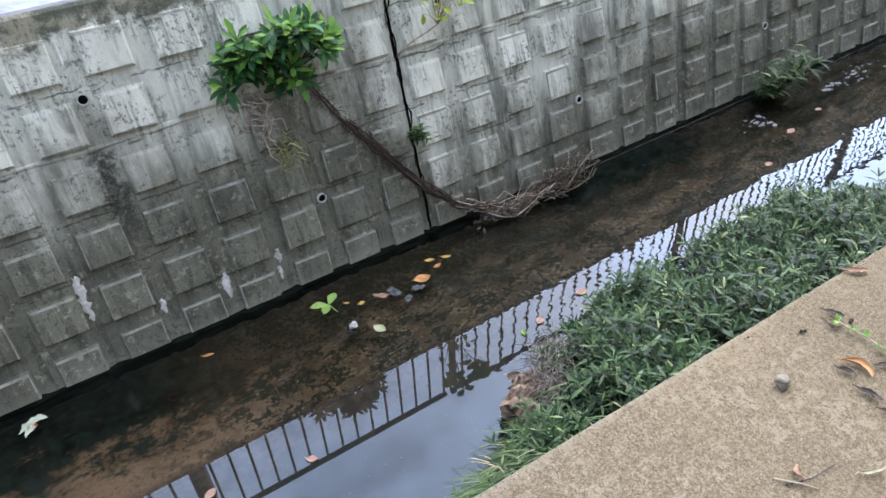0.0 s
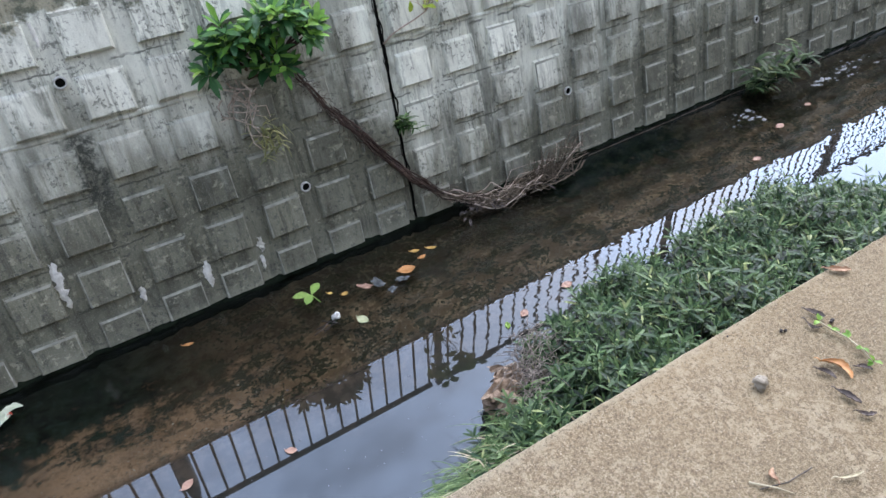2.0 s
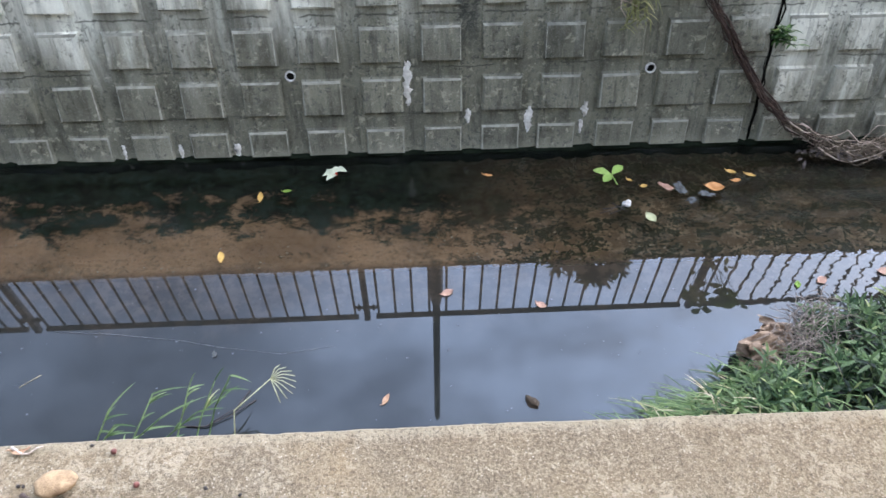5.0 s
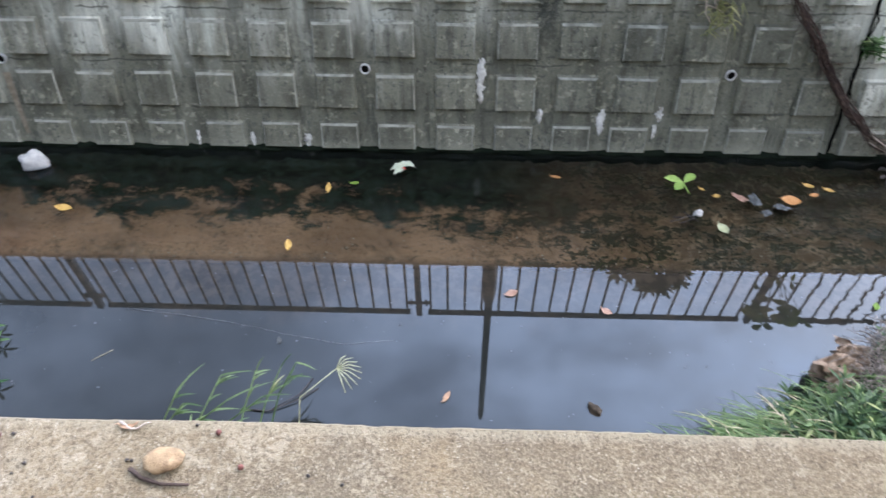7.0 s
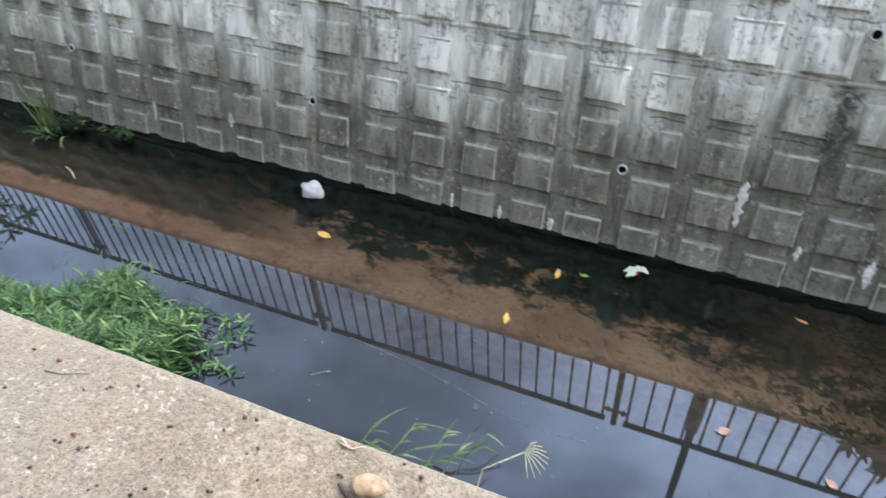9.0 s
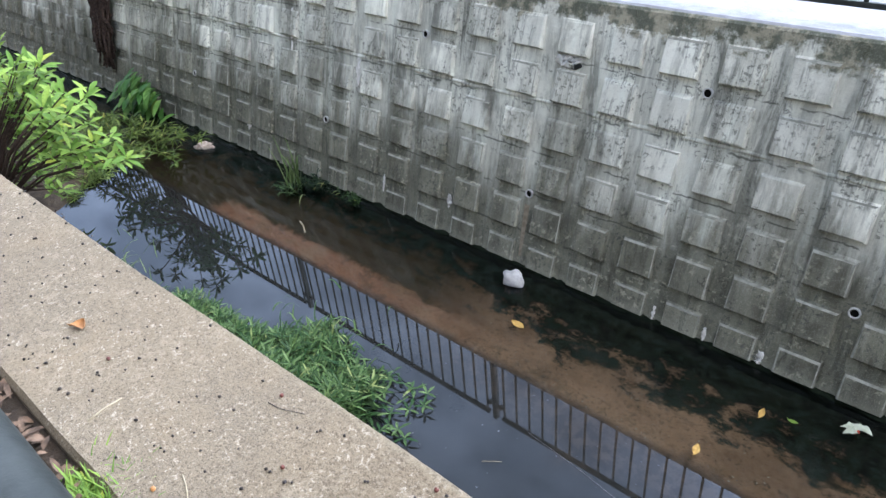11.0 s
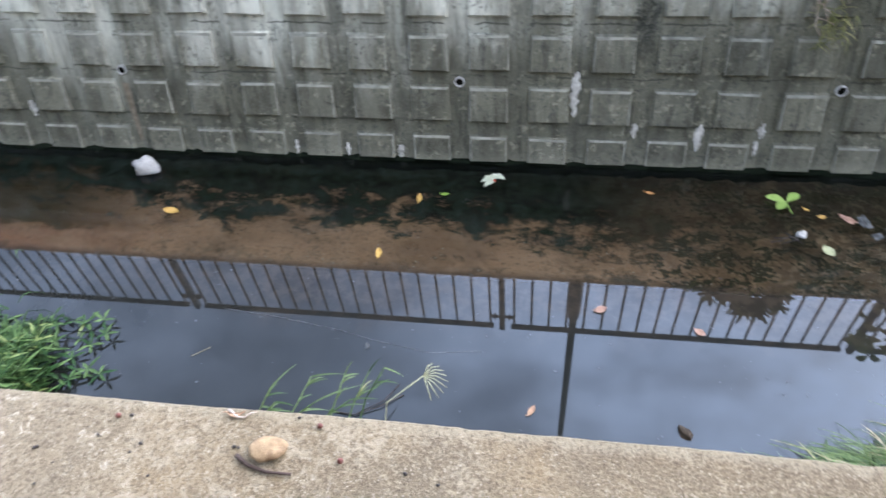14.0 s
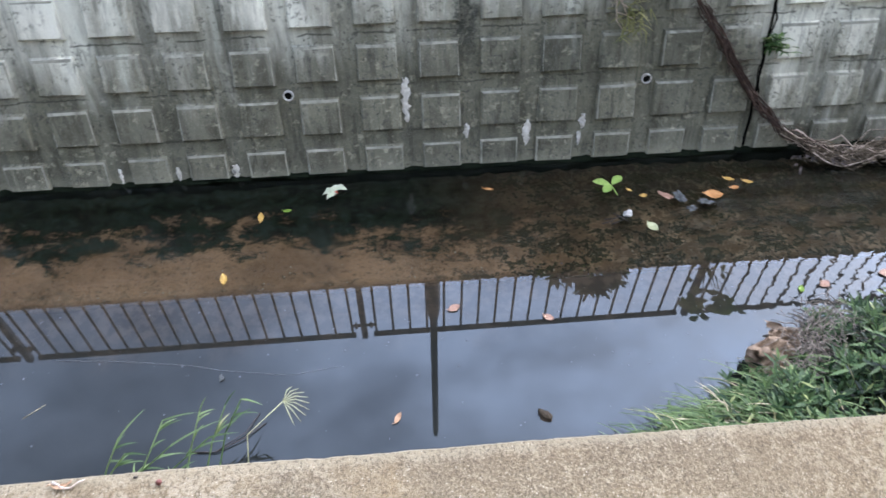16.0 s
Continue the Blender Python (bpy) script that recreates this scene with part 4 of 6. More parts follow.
# ---- plants on the far wall ----
def whorl(soup, rng, tip, axis, count, length, width, droop=0.3):
    """Leaves standing round the end of a shoot."""
    d, a, b = frame_of(axis)
    for i in range(count):
        t = 2 * math.pi * (i / count) + rng.uniform(-0.3, 0.3)
        e = rng.uniform(0.05, 0.9)
        way = (a * math.cos(t) + b * math.sin(t)) * (1 - 0.45 * e) + d * (0.15 + e)
        ln = length * rng.uniform(0.65, 1.1)
        leaf(soup, tip - d * rng.uniform(0, length * 0.5), way, d + Vector((0, 0, 0.4)), ln, width * rng.uniform(0.8, 1.15), rng.uniform(0.05, droop * 1.6), 0.14, OVAL)


def wall_shrub():
    p = thing("wall_shrub", "leafy green shrub rooted in a crack of the concrete wall", "shrub")
    rng = random.Random(12)
    wood, green, young = Soup(), Soup(), Soup()
    root = on_wall(1.84, 1.10, 0.0)
    for cx, cz, off, n, sp, fresh in ((1.65, 1.34, 0.11, 9, 0.09, 5), (1.77, 1.30, 0.14, 6, 0.08, 5), (1.91, 1.34, 0.20, 9, 0.10, 9), (2.08, 1.30, 0.19, 6, 0.075, 9), (1.63, 1.24, 0.10, 5, 0.06, 2), (1.87, 1.20, 0.17, 5, 0.07, 5)):
        c = on_wall(cx, cz, off)
        hub = root.lerp(c, 0.45)
        tube(wood, wander(rng, root + Vector((rng.uniform(-0.12, 0.08), 0, 0)), hub, 5, 0.03), [0.014, 0.013, 0.011, 0.010, 0.009, 0.008], 6)
        for _ in range(n):
            tip = c + Vector((rng.gauss(0, sp * 0.65), rng.gauss(0, sp * 0.4), max(-sp, min(sp * 0.8, rng.gauss(0, sp * 0.5)))))
            if (tip - on_wall(tip.x, tip.z)).dot(OUT) < 0.06:
                tip += OUT * 0.07
            tube(wood, wander(rng, hub, tip, 4, 0.02), [0.007, 0.006, 0.005, 0.004, 0.003], 5)
            axis = (tip - hub).normalized() * 0.8 + OUT * 0.45 + Vector((0, 0, 0.9))
            whorl(green, rng, tip, axis, rng.randint(7, 9), 0.122, 0.035, 0.4)
            whorl(young, rng, tip + axis.normalized() * 0.02, axis, rng.randint(2, fresh + 1), 0.114, 0.033, 0.15)
    part("branch", wood, BARK, p)
    part("foliage", green, SHRUB, p)
    part("young_foliage", young, SHRUBTIP, p, "lighter young leaves at the shoot tips")
    dry = Soup()
    for _ in range(9):
        a = on_wall(rng.uniform(1.58, 1.74), rng.uniform(1.04, 1.12), 0.05)
        b = on_wall(a.x + rng.uniform(-0.02, 0.22), rng.uniform(0.72, 1.0), rng.uniform(0.03, 0.12))
        pts = wander(rng, a, b, 7, 0.085)
        tube(dry, pts, [0.0055, 0.0052, 0.0048, 0.0044, 0.004, 0.0036, 0.0032, 0.0028], 5)
        tube(dry, wander(rng, pts[3], pts[3] + Vector((rng.uniform(-0.08, 0.14), -0.02, rng.uniform(-0.16, 0.0))), 4, 0.03), [0.004, 0.0035, 0.003, 0.0025, 0.002], 4)
    part("rootlet", dry, STRAWROOT, p, "bleached dangling rootlets")
    wisps = Soup()
    for _ in range(90):
        a = on_wall(rng.gauss(1.76, 0.045), rng.gauss(0.80, 0.05), rng.uniform(0.04, 0.09))
        blade(wisps, a, Vector((rng.uniform(-1, 1), -0.4, rng.uniform(-0.8, 0.8))), rng.uniform(0.04, 0.09), 0.007, 0.3, 3)
    tagged(part("wisp", wisps, PALEWISP, p, "wispy half-dry leaves"), "wispy half-dry leaves", kind="stuff")


wall_shrub()


def hanging_root():
    rng = random.Random(33)
    s = Soup()
    path = ((2.00, 1.06, 0.05), (2.12, 0.85, 0.05), (2.23, 0.71, 0.06), (2.40, 0.49, 0.06), (2.56, 0.29, 0.06), (2.74, 0.13, 0.07), (2.95, 0.06, 0.16))
    for j in range(22):
        dx, dz, do = rng.gauss(0, 0.011), rng.gauss(0, 0.012), rng.uniform(-0.03, 0.01)
        pts = []
        for i in range(len(path) - 1):
            for q in range(3):
                t = q / 3
                x, z, o = (path[i][c] * (1 - t) + path[i + 1][c] * t for c in range(3))
                fan = 1 + 2.2 * max(0, (i - 4) / 2)
                pts.append(on_wall(x + dx * fan + rng.uniform(-0.012, 0.012), max(0.015, z + dz * fan + rng.uniform(-0.012, 0.012)), o + do + rng.uniform(-0.008, 0.008)))
        pts = pts[rng.choice((0, 1, 3, 5, 7)): len(pts) - rng.randint(0, 3)]
        r0 = rng.uniform(0.0018, 0.0055)
        tube(s, pts, [r0 * (0.7 + 0.3 * math.sin(3.1 * i / len(pts))) for i in range(len(pts))], 6)
    # torn fibres standing off the bundle
    for j in range(300):
        i = rng.randrange(len(path) - 1)
        t = rng.random()
        x, z, o = (path[i][c] * (1 - t) + path[i + 1][c] * t for c in range(3))
        a = on_wall(x + rng.gauss(0, 0.012), max(0.02, z + rng.gauss(0, 0.012)), o)
        tube(s, wander(rng, a, a + Vector((rng.uniform(-0.06, 0.09), rng.uniform(-0.03, 0.01), rng.uniform(-0.08, 0.03))), 3, 0.02), 0.0012, 4)
    tagged(part("hanging_root", s, BARK), "dark brown woody roots hanging down the wall to the water", "root")


hanging_root()


def branch_heap():
    p = thing("branch_heap", "heap of bare grey branches caught at the foot of the wall", "branches")
    rng = random.Random(35)
    # long stems swept along the foot of the wall, rising at their far end
    way = ((2.70, 4.45, 0.17), (2.86, 4.42, 0.08), (3.06, 4.37, 0.025), (3.30, 4.38, 0.035), (3.52, 4.38, 0.10), (3.76, 4.38, 0.18))
    for j in range(30):
        a, b = rng.choice((0, 0, 1, 2)), rng.choice((3, 4, 5, 5, 5))
        dx, dy, dz = abs(rng.gauss(0, 0.04)), rng.gauss(0, 0.016), rng.gauss(0, 0.012)
        pts, off = [], Vector((0, 0, 0))
        for k in range(a * 4, b * 4 + 1):
            q = Vector(way[k // 4]).lerp(Vector(way[min(len(way) - 1, k // 4 + 1)]), k % 4 / 4)
            loose = 0.005 + 0.0034 * k
            off = off * 0.72 + Vector((rng.gauss(0, loose), rng.gauss(0, loose * 0.8), rng.gauss(0, loose * 0.8)))
            q += off + Vector((dx, dy, dz))
            q.z = max(0.004, q.z)
            pts.append(q)
        r0 = rng.uniform(0.0020, 0.0044)
        s = Soup()
        tube(s, pts, [r0 * (1 - 0.5 * k / len(pts)) for k in range(len(pts))], 5)
        part("branch", s, STRAWROOT if j % 3 == 0 else TWIG, p)
    # hooked ends standing clear of the heap
    for j in range(26):
        a = Vector((rng.uniform(3.38, 3.82), rng.uniform(4.34, 4.42), rng.uniform(0.0, 0.05)))
        up, over = rng.uniform(0.10, 0.27), rng.uniform(-0.04, 0.16)
        pts = [a, a + Vector((over * 0.3, 0.01, up * 0.6)), a + Vector((over * 0.7, 0.02, up)), a + Vector((over * 1.4, 0.0, up * rng.uniform(0.6, 1.1)))]
        s = Soup()
        tube(s, pts, [0.0034, 0.003, 0.0026, 0.0018], 5)
        part("branch", s, TWIG, p)
    for j in range(3):
        a = Vector((rng.uniform(3.25, 3.40), 4.31, 0.01))
        s = Soup()
        tube(s, [a, a + Vector((0.25, -0.01, 0.004)), a + Vector((0.42, 0.02, 0.012)), a + Vector((0.46, 0.03, 0.06))], [0.004, 0.0036, 0.003, 0.002], 5)
        part("branch", s, TWIG, p)
    s = Soup()
    for j in range(260):
        x0 = rng.uniform(2.86, 3.62)
        a = Vector((x0, rng.uniform(4.35, 4.42), rng.uniform(0.0, 0.03 + 0.22 * max(0, x0 - 3.2))))
        tube(s, wander(rng, a, a + Vector((rng.uniform(0.05, 0.2), rng.uniform(-0.06, 0.06), rng.uniform(-0.03, 0.04))), 3, 0.04), 0.0016, 4)
    tagged(part("brushwood", s, TWIG, p), kind="stuff")
    s = Soup()
    for j in range(40):
        a = Vector((rng.uniform(2.8, 3.6), rng.uniform(4.28, 4.4), rng.uniform(0.0, 0.05)))
        leaf(s, a, aim(rng, 1, -0.2), Vector((0, 0, 1)), rng.uniform(0.03, 0.07), 0.02)
    part("dead_leaves", s, DEAD, p, "dark sodden leaves")


branch_heap()


def joint_sapling():
    p = thing("joint_sapling", "thin sapling with a few yellow-green leaves growing from the joint", "sapling")
    rng = random.Random(41)
    s = Soup()
    a, b, c, d = on_wall(2.558, 1.075, 0.0), on_wall(2.60, 1.12, 0.045), on_wall(2.655, 1.157, 0.10), on_wall(2.747, 1.218, 0.20)
    tube(s, [a, b, c, c.lerp(d, 0.5) + OUT * 0.01, d], [0.0058, 0.0054, 0.005, 0.0045, 0.004], 6)
    part("stem", s, STRAWROOT, p)
    s, twigs = Soup(), Soup()
    for x, z, off, n in ((2.742, 1.25, 0.22, 3), (2.662, 1.29, 0.20, 1), (2.788, 1.292, 0.22, 3), (2.655, 1.36, 0.22, 2), (2.888, 1.30, 0.24, 3)):
        tip = on_wall(x, z, off)
        tube(twigs, wander(rng, d, tip, 3, 0.012), [0.0026, 0.0022, 0.0018, 0.0013], 5)
        for _ in range(n):
            out = aim(rng, 1.0, -0.5)
            if n == 1:
                out = Vector((0.05, -0.25, -1.0))
            leaf(s, tip, out, Vector((0, -0.5, 1)), rng.uniform(0.055, 0.085), 0.036, 0.3, 0.12, OVAL)
    # crown of larger leaves leaning out over the water
    for _ in range(13):
        x = rng.uniform(2.66, 3.16)
        tip = on_wall(x, 1.46 + (x - 2.66) * 0.35 + rng.uniform(0, 0.30), rng.uniform(0.28, 0.40))
        tube(twigs, wander(rng, d, tip, 4, 0.03), [0.003, 0.0028, 0.0025, 0.002, 0.0015], 5)
        for _ in range(rng.randint(2, 4)):
            leaf(s, tip, aim(rng, 1.0, -0.4), Vector((0, 0, 1)), rng.uniform(0.08, 0.125), 0.06, 0.3, 0.12, OVAL)
    part("twigs", twigs, STRAWROOT, p)
    part("foliage", s, YELLOWLEAF, p)


joint_sapling()


def sprout(name, label, at, out, n, size, mat, seed, spread=0.05):
    """A small herb: a few stems with pointed leaves."""
    p = thing(name, label, "weed")
    rng = random.Random(seed)
    s, g = Soup(), Soup()
    for _ in range(n):
        b = Vector(at) + Vector((rng.gauss(0, spread), rng.gauss(0, spread * 0.5), 0))
        t = b + (Vector(out) + Vector((rng.uniform(-0.7, 0.7), rng.uniform(-0.5, 0.5), rng.uniform(-0.2, 0.5)))) * size
        pts = wander(rng, b, t, 4, size * 0.08)
        tube(s, pts, [0.004, 0.0035, 0.003, 0.0025, 0.002], 4)
        for q in pts[1:]:
            for _ in range(3):
                leaf(g, q, aim(rng, 1.0, -0.1), Vector((0, 0, 1)), size * rng.uniform(0.4, 0.75), size * 0.13, 0.35)
    part("stems", s, WEED, p)
    part("foliage", g, mat, p)


sprout("joint_weed", "small dark green weed in the wall joint", on_wall(2.555, 0.60, 0.0), (0.2, -0.8, 0.6), 6, 0.10, LUSHTIP, 61, 0.01)
sprout("stream_weed", "leafy weed growing from debris at the foot of the wall", (5.75, 4.40, -0.02), (0.25, -0.35, 1.0), 10, 0.25, WEEDTIP, 62, 0.11)
sprout("stream_weed", "low green weed at the waterline", (-3.62, 4.40, 0.0), (0.2, -0.6, 0.8), 7, 0.10, LUSH, 63, 0.06)
sprout("stream_weed", "low green weed at the waterline", (-4.08, 4.40, 0.0), (0.0, -0.6, 0.7), 9, 0.11, WEED, 64, 0.07)


def grass_tuft(name, label, at, n, length, mat, seed, spread, lean=0.5, out=(0, 0, 0), width=0.009, droop=(0.2, 0.8)):
    s = Soup()
    rng = random.Random(seed)
    for _ in range(n):
        b = Vector(at) + Vector((rng.gauss(0, spread), rng.gauss(0, spread), 0))
        a = rng.uniform(0, 2 * math.pi)
        blade(s, b, Vector((math.cos(a) * lean, math.sin(a) * lean, 1)) + Vector(out), length * rng.uniform(0.5, 1.1), width * rng.uniform(0.6, 1.2), rng.uniform(*droop))
    tagged(part(name, s, mat), label, "grass")


grass_tuft("grass_tuft", "tall arching grass tuft at the foot of the wall", (-4.33, 4.33, -0.02), 24, 0.70, GRASS, 71, 0.04, 0.30, (0.0, -0.02, 0.8), 0.017, (0.22, 0.62))
grass_tuft("grass_tuft", "short leafy grass at the foot of the wall", (-4.30, 4.27, -0.02), 40, 0.26, WEEDTIP, 74, 0.06, 0.7, (0.1, -0.2, 0.0), 0.014, (0.3, 0.9))
grass_tuft("grass_tuft", "bright green grass tuft behind the ledge", (-0.84, 1.488, 1.655), 420, 0.125, LIMEGREEN, 72, 0.048, 0.55, (0.04, 0.24, 0), 0.0055)


def trailing_grass():
    """Pale grass combed outwards over the tapering end of the bank."""
    rng = random.Random(73)
    s = Soup()
    dry = Soup()
    for k in range(1300):
        x = rng.triangular(1.25, 2.35, 1.75)
        y1 = interp(x, *BANK_R)
        t = rng.uniform(0.30, 1.0)
        y = LEDGE_Y + (y1 + 0.02 - LEDGE_Y) * t
        z = 0.30 * (1 - t) ** 0.7 - 0.08 * t + (0.10 + 0.14 * min(1, x - 1.0)) * (1 - 0.6 * t) + rng.uniform(0, 0.07)
        d = Vector((rng.gauss(-0.8, 0.45), rng.gauss(0.25, 0.45), rng.uniform(0.0, 0.6)))
        blade(dry if k % 11 == 0 else s, Vector((x, y, z)), d, rng.uniform(0.10, 0.27), rng.uniform(0.0035, 0.007), rng.uniform(0.3, 1.2), 6)
    tagged(part("trailing_grass", dry, STRAW), "dry straw-coloured blades among the trailing grass", "grass", kind="stuff")
    tagged(part("trailing_grass", s, GRASS), "pale trailing grass at the tapering end of the weed bank", "grass", kind="stuff")


trailing_grass()


def wall_fig():
    """The fig that has grown down the far part of the wall."""
    p = thing("wall_fig", "fig tree with matted brown aerial roots clinging to the wall", "tree")
    rng = random.Random(81)
    s = Soup()
    for _ in range(60):
        x = -8.08 + rng.gauss(0, 0.09)
        pts = [on_wall(x + rng.gauss(0, 0.025) + 0.18 * (1.5 - z), z, 0.05 + rng.uniform(0, 0.10)) for z in np.linspace(1.75, rng.uniform(0.30, 0.75), 9)]
        tube(s, pts, [rng.uniform(0.008, 0.022)] * 9, 5)
    tagged(part("root_mat", s, BARK, p), kind="stuff")
    g, w = Soup(), Soup()
    hub = Vector((-7.7, 4.85, 1.85))
    for _ in range(38):
        tip = Vector((rng.uniform(-9.0, -6.1), 0, 0))
        k = (tip.x + 7.5) / 1.5
        tip.y = 4.75 - rng.uniform(0.0, 0.8) * (1 - k * k * 0.6)
        tip.z = 1.50 + rng.uniform(0, 0.85) * (1 - 0.5 * k * k)
        tube(w, wander(rng, hub, tip, 5, 0.08), [0.02, 0.016, 0.012, 0.009, 0.006, 0.004], 5)
        whorl(g, rng, tip, tip - hub + Vector((0, -0.3, 0.3)), rng.randint(9, 14), 0.17, 0.045, 0.4)
        whorl(g, rng, tip.lerp(hub, 0.3), tip - hub + Vector((0, -0.3, 0.3)), 8, 0.16, 0.045, 0.4)
    part("branches", w, BARK, p)
    part("foliage", g, SHRUB, p)


wall_fig()


def fern_clump():
    rng = random.Random(84)
    g = Soup()
    for _ in range(150):
        a = Vector((-6.98 + rng.gauss(0, 0.15), 4.42 + rng.gauss(0, 0.06), 0.27 + rng.gauss(0, 0.075)))
        leaf(g, a, Vector((rng.uniform(-0.6, 0.6), -0.7, rng.uniform(-0.6, 0.4))), Vector((0, 0, 1)), rng.uniform(0.13, 0.21), 0.074, 0.8, 0.14, OVAL)
    tagged(part("hanging_plant", g, BROAD), "drooping bright green broad-leaved plant at the foot of the wall", "plant")


fern_clump()


# ---- weeds on the near bank ----
def weed_patch(name, label, edge, x0, x1, count, mats, seed, tall, ymin, size, slim, ramp=1.1):
    """Leafy stems crowding a bank in clumps with dark gaps between; their number is past counting."""
    rng = random.Random(seed)
    s, tips, stalks = Soup(), Soup(), Soup()
    up = Vector((0, 0, 1))
    done = 0
    while done < count:
        x = rng.uniform(x0, x1)
        y1 = interp(x, *edge)
        if y1 < ymin + 0.1 or rng.random() > min(1.0, 0.15 + (x - x0) * ramp):
            continue
        y = rng.uniform(ymin, y1 + 0.03)
        if noise.noise(Vector((x * 4.6, y * 4.6, seed))) < -0.04 and rng.random() < 0.85:
            continue
        t = (y - LEDGE_Y) / max(0.05, y1 - LEDGE_Y)
        swell = 0.74 + 0.9 * noise.noise(Vector((x * 2.4, y * 2.4, 8))) + 0.45 * noise.noise(Vector((x * 6, y * 6, 2)))
        ground = 0.30 * max(0, 1 - t) ** 0.7 - 0.08 * t
        h = tall * min(1.0, 0.35 + (x - x0) * 0.8) * max(0.3, swell) * rng.uniform(0.5, 1.15) * (1.0 - 0.4 * max(0, t - 0.6) / 0.4)
        lean = Vector((rng.gauss(0, 0.38), 0.15 + 0.5 * max(0, t - 0.5) + rng.gauss(0, 0.34), 1)).normalized()
        base = Vector((x, y, ground))
        tube(stalks, [base + lean * (h * 0.3), base + lean * h], [0.0022, 0.0014], 3)
        a = rng.uniform(0, 6.28)
        grow = rng.uniform(0.8, 1.25)
        # daylight is put into the colour: upper pairs and tips take the lighter green
        for i in range(4):
            q = base + lean * (h * (0.38 + 0.17 * i))
            a += math.pi / 2 + rng.uniform(-0.35, 0.35)
            for k in (0, 1):
                a += math.pi + rng.uniform(-0.2, 0.2)
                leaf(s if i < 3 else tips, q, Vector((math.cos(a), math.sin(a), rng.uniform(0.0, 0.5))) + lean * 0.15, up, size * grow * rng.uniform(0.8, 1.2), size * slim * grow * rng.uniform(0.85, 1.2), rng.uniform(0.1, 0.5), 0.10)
        q = base + lean * h
        for k in range(rng.randint(4, 5)):
            a += 1.35 + rng.uniform(-0.25, 0.25)
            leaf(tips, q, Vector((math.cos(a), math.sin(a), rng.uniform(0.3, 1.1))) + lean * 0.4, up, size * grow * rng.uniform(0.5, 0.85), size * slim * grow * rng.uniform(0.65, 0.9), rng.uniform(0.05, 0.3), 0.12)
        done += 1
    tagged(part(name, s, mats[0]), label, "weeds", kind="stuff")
    tagged(part(name, tips, mats[1]), "top leaves of the weedy bank in their lit green", "weeds", kind="stuff")
    tagged(part("weed_stalks", stalks, GRASS), "thin pale stalks of the weeds on the bank", "weeds", kind="stuff")


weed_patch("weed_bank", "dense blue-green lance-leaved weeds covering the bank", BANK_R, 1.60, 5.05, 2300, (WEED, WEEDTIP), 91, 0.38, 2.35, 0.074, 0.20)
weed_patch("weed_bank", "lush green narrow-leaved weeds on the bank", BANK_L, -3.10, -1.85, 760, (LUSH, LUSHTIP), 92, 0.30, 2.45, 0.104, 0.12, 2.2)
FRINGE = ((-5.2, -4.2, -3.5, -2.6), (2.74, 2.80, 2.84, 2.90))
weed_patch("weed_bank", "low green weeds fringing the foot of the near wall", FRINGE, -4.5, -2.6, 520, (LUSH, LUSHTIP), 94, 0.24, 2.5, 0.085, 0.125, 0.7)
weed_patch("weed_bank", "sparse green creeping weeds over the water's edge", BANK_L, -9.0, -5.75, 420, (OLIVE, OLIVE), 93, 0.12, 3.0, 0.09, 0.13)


def trailing_weed():
    rng = random.Random(95)
    s, g = Soup(), Soup()
    p = thing("trailing_weed", "trailing green weed stems floating out from the bank", "weed")
    for bx, by in ((-1.59, 2.90), (-1.73, 2.86), (-1.71, 3.20), (-1.80, 3.17), (-1.98, 3.16), (-1.90, 3.05), (-1.72, 3.06), (-1.66, 2.92), (-1.78, 2.98), (-1.86, 2.88), (-1.66, 3.12)):
        b = Vector((bx, by, rng.uniform(0.008, 0.030)))
        a = Vector((rng.uniform(-2.20, -2.05), by + rng.uniform(-0.10, 0.06), 0.03))
        pts = wander(rng, a, b, 6, 0.03)
        for q in pts:
            q.z = max(0.006, q.z)
        tube(s, pts, 0.0022, 4)
        for k, n, size in ((3, 2, 0.05), (5, 2, 0.06), (6, 5, 0.070)):
            t = rng.uniform(0, 6.28)
            for _ in range(n):
                t += 6.28 / n + rng.uniform(-0.3, 0.3)
                leaf(g, pts[k] + Vector((0, 0, 0.006)), Vector((math.cos(t), math.sin(t), rng.uniform(0.10, 0.55))), Vector((0, 0, 1)), size * rng.uniform(0.7, 1.15), 0.016, 0.25)
    part("stems", s, WEED, p)
    part("foliage", g, LUSHTIP, p)


trailing_weed()


def creeping_vine():
    rng = random.Random(96)
    p = thing("creeping_vine", "olive-green creeping stems trailing over the water", "vine")
    s, g = Soup(), Soup()
    for _ in range(40):
        a = Vector((rng.uniform(-7.2, -6.0), rng.uniform(3.30, 4.20), 0.08))
        b = a + Vector((rng.uniform(0.25, 0.70), rng.uniform(-0.25, 0.12), rng.uniform(-0.04, 0.16)))
        pts = wander(rng, a, b, 7, 0.08)
        tube(s, pts, 0.004, 4)
        for q in pts[1:]:
            for _ in range(4):
                leaf(g, q, Vector((rng.uniform(-0.2, 1), rng.uniform(-0.9, 0.9), rng.uniform(0, 0.7))), Vector((0, 0, 1)), rng.uniform(0.06, 0.11), 0.017, 0.35)
    part("stems", s, OLIVE, p)
    part("foliage", g, OLIVE, p)


creeping_vine()
grass_tuft("bank_grass", "long arching green blades over the weedy bank", (-2.42, 2.86, 0.14), 130, 0.26, LUSHTIP, 99, 0.20, 0.6, (0, 0.2, 0.0), 0.010, (0.6, 1.2))
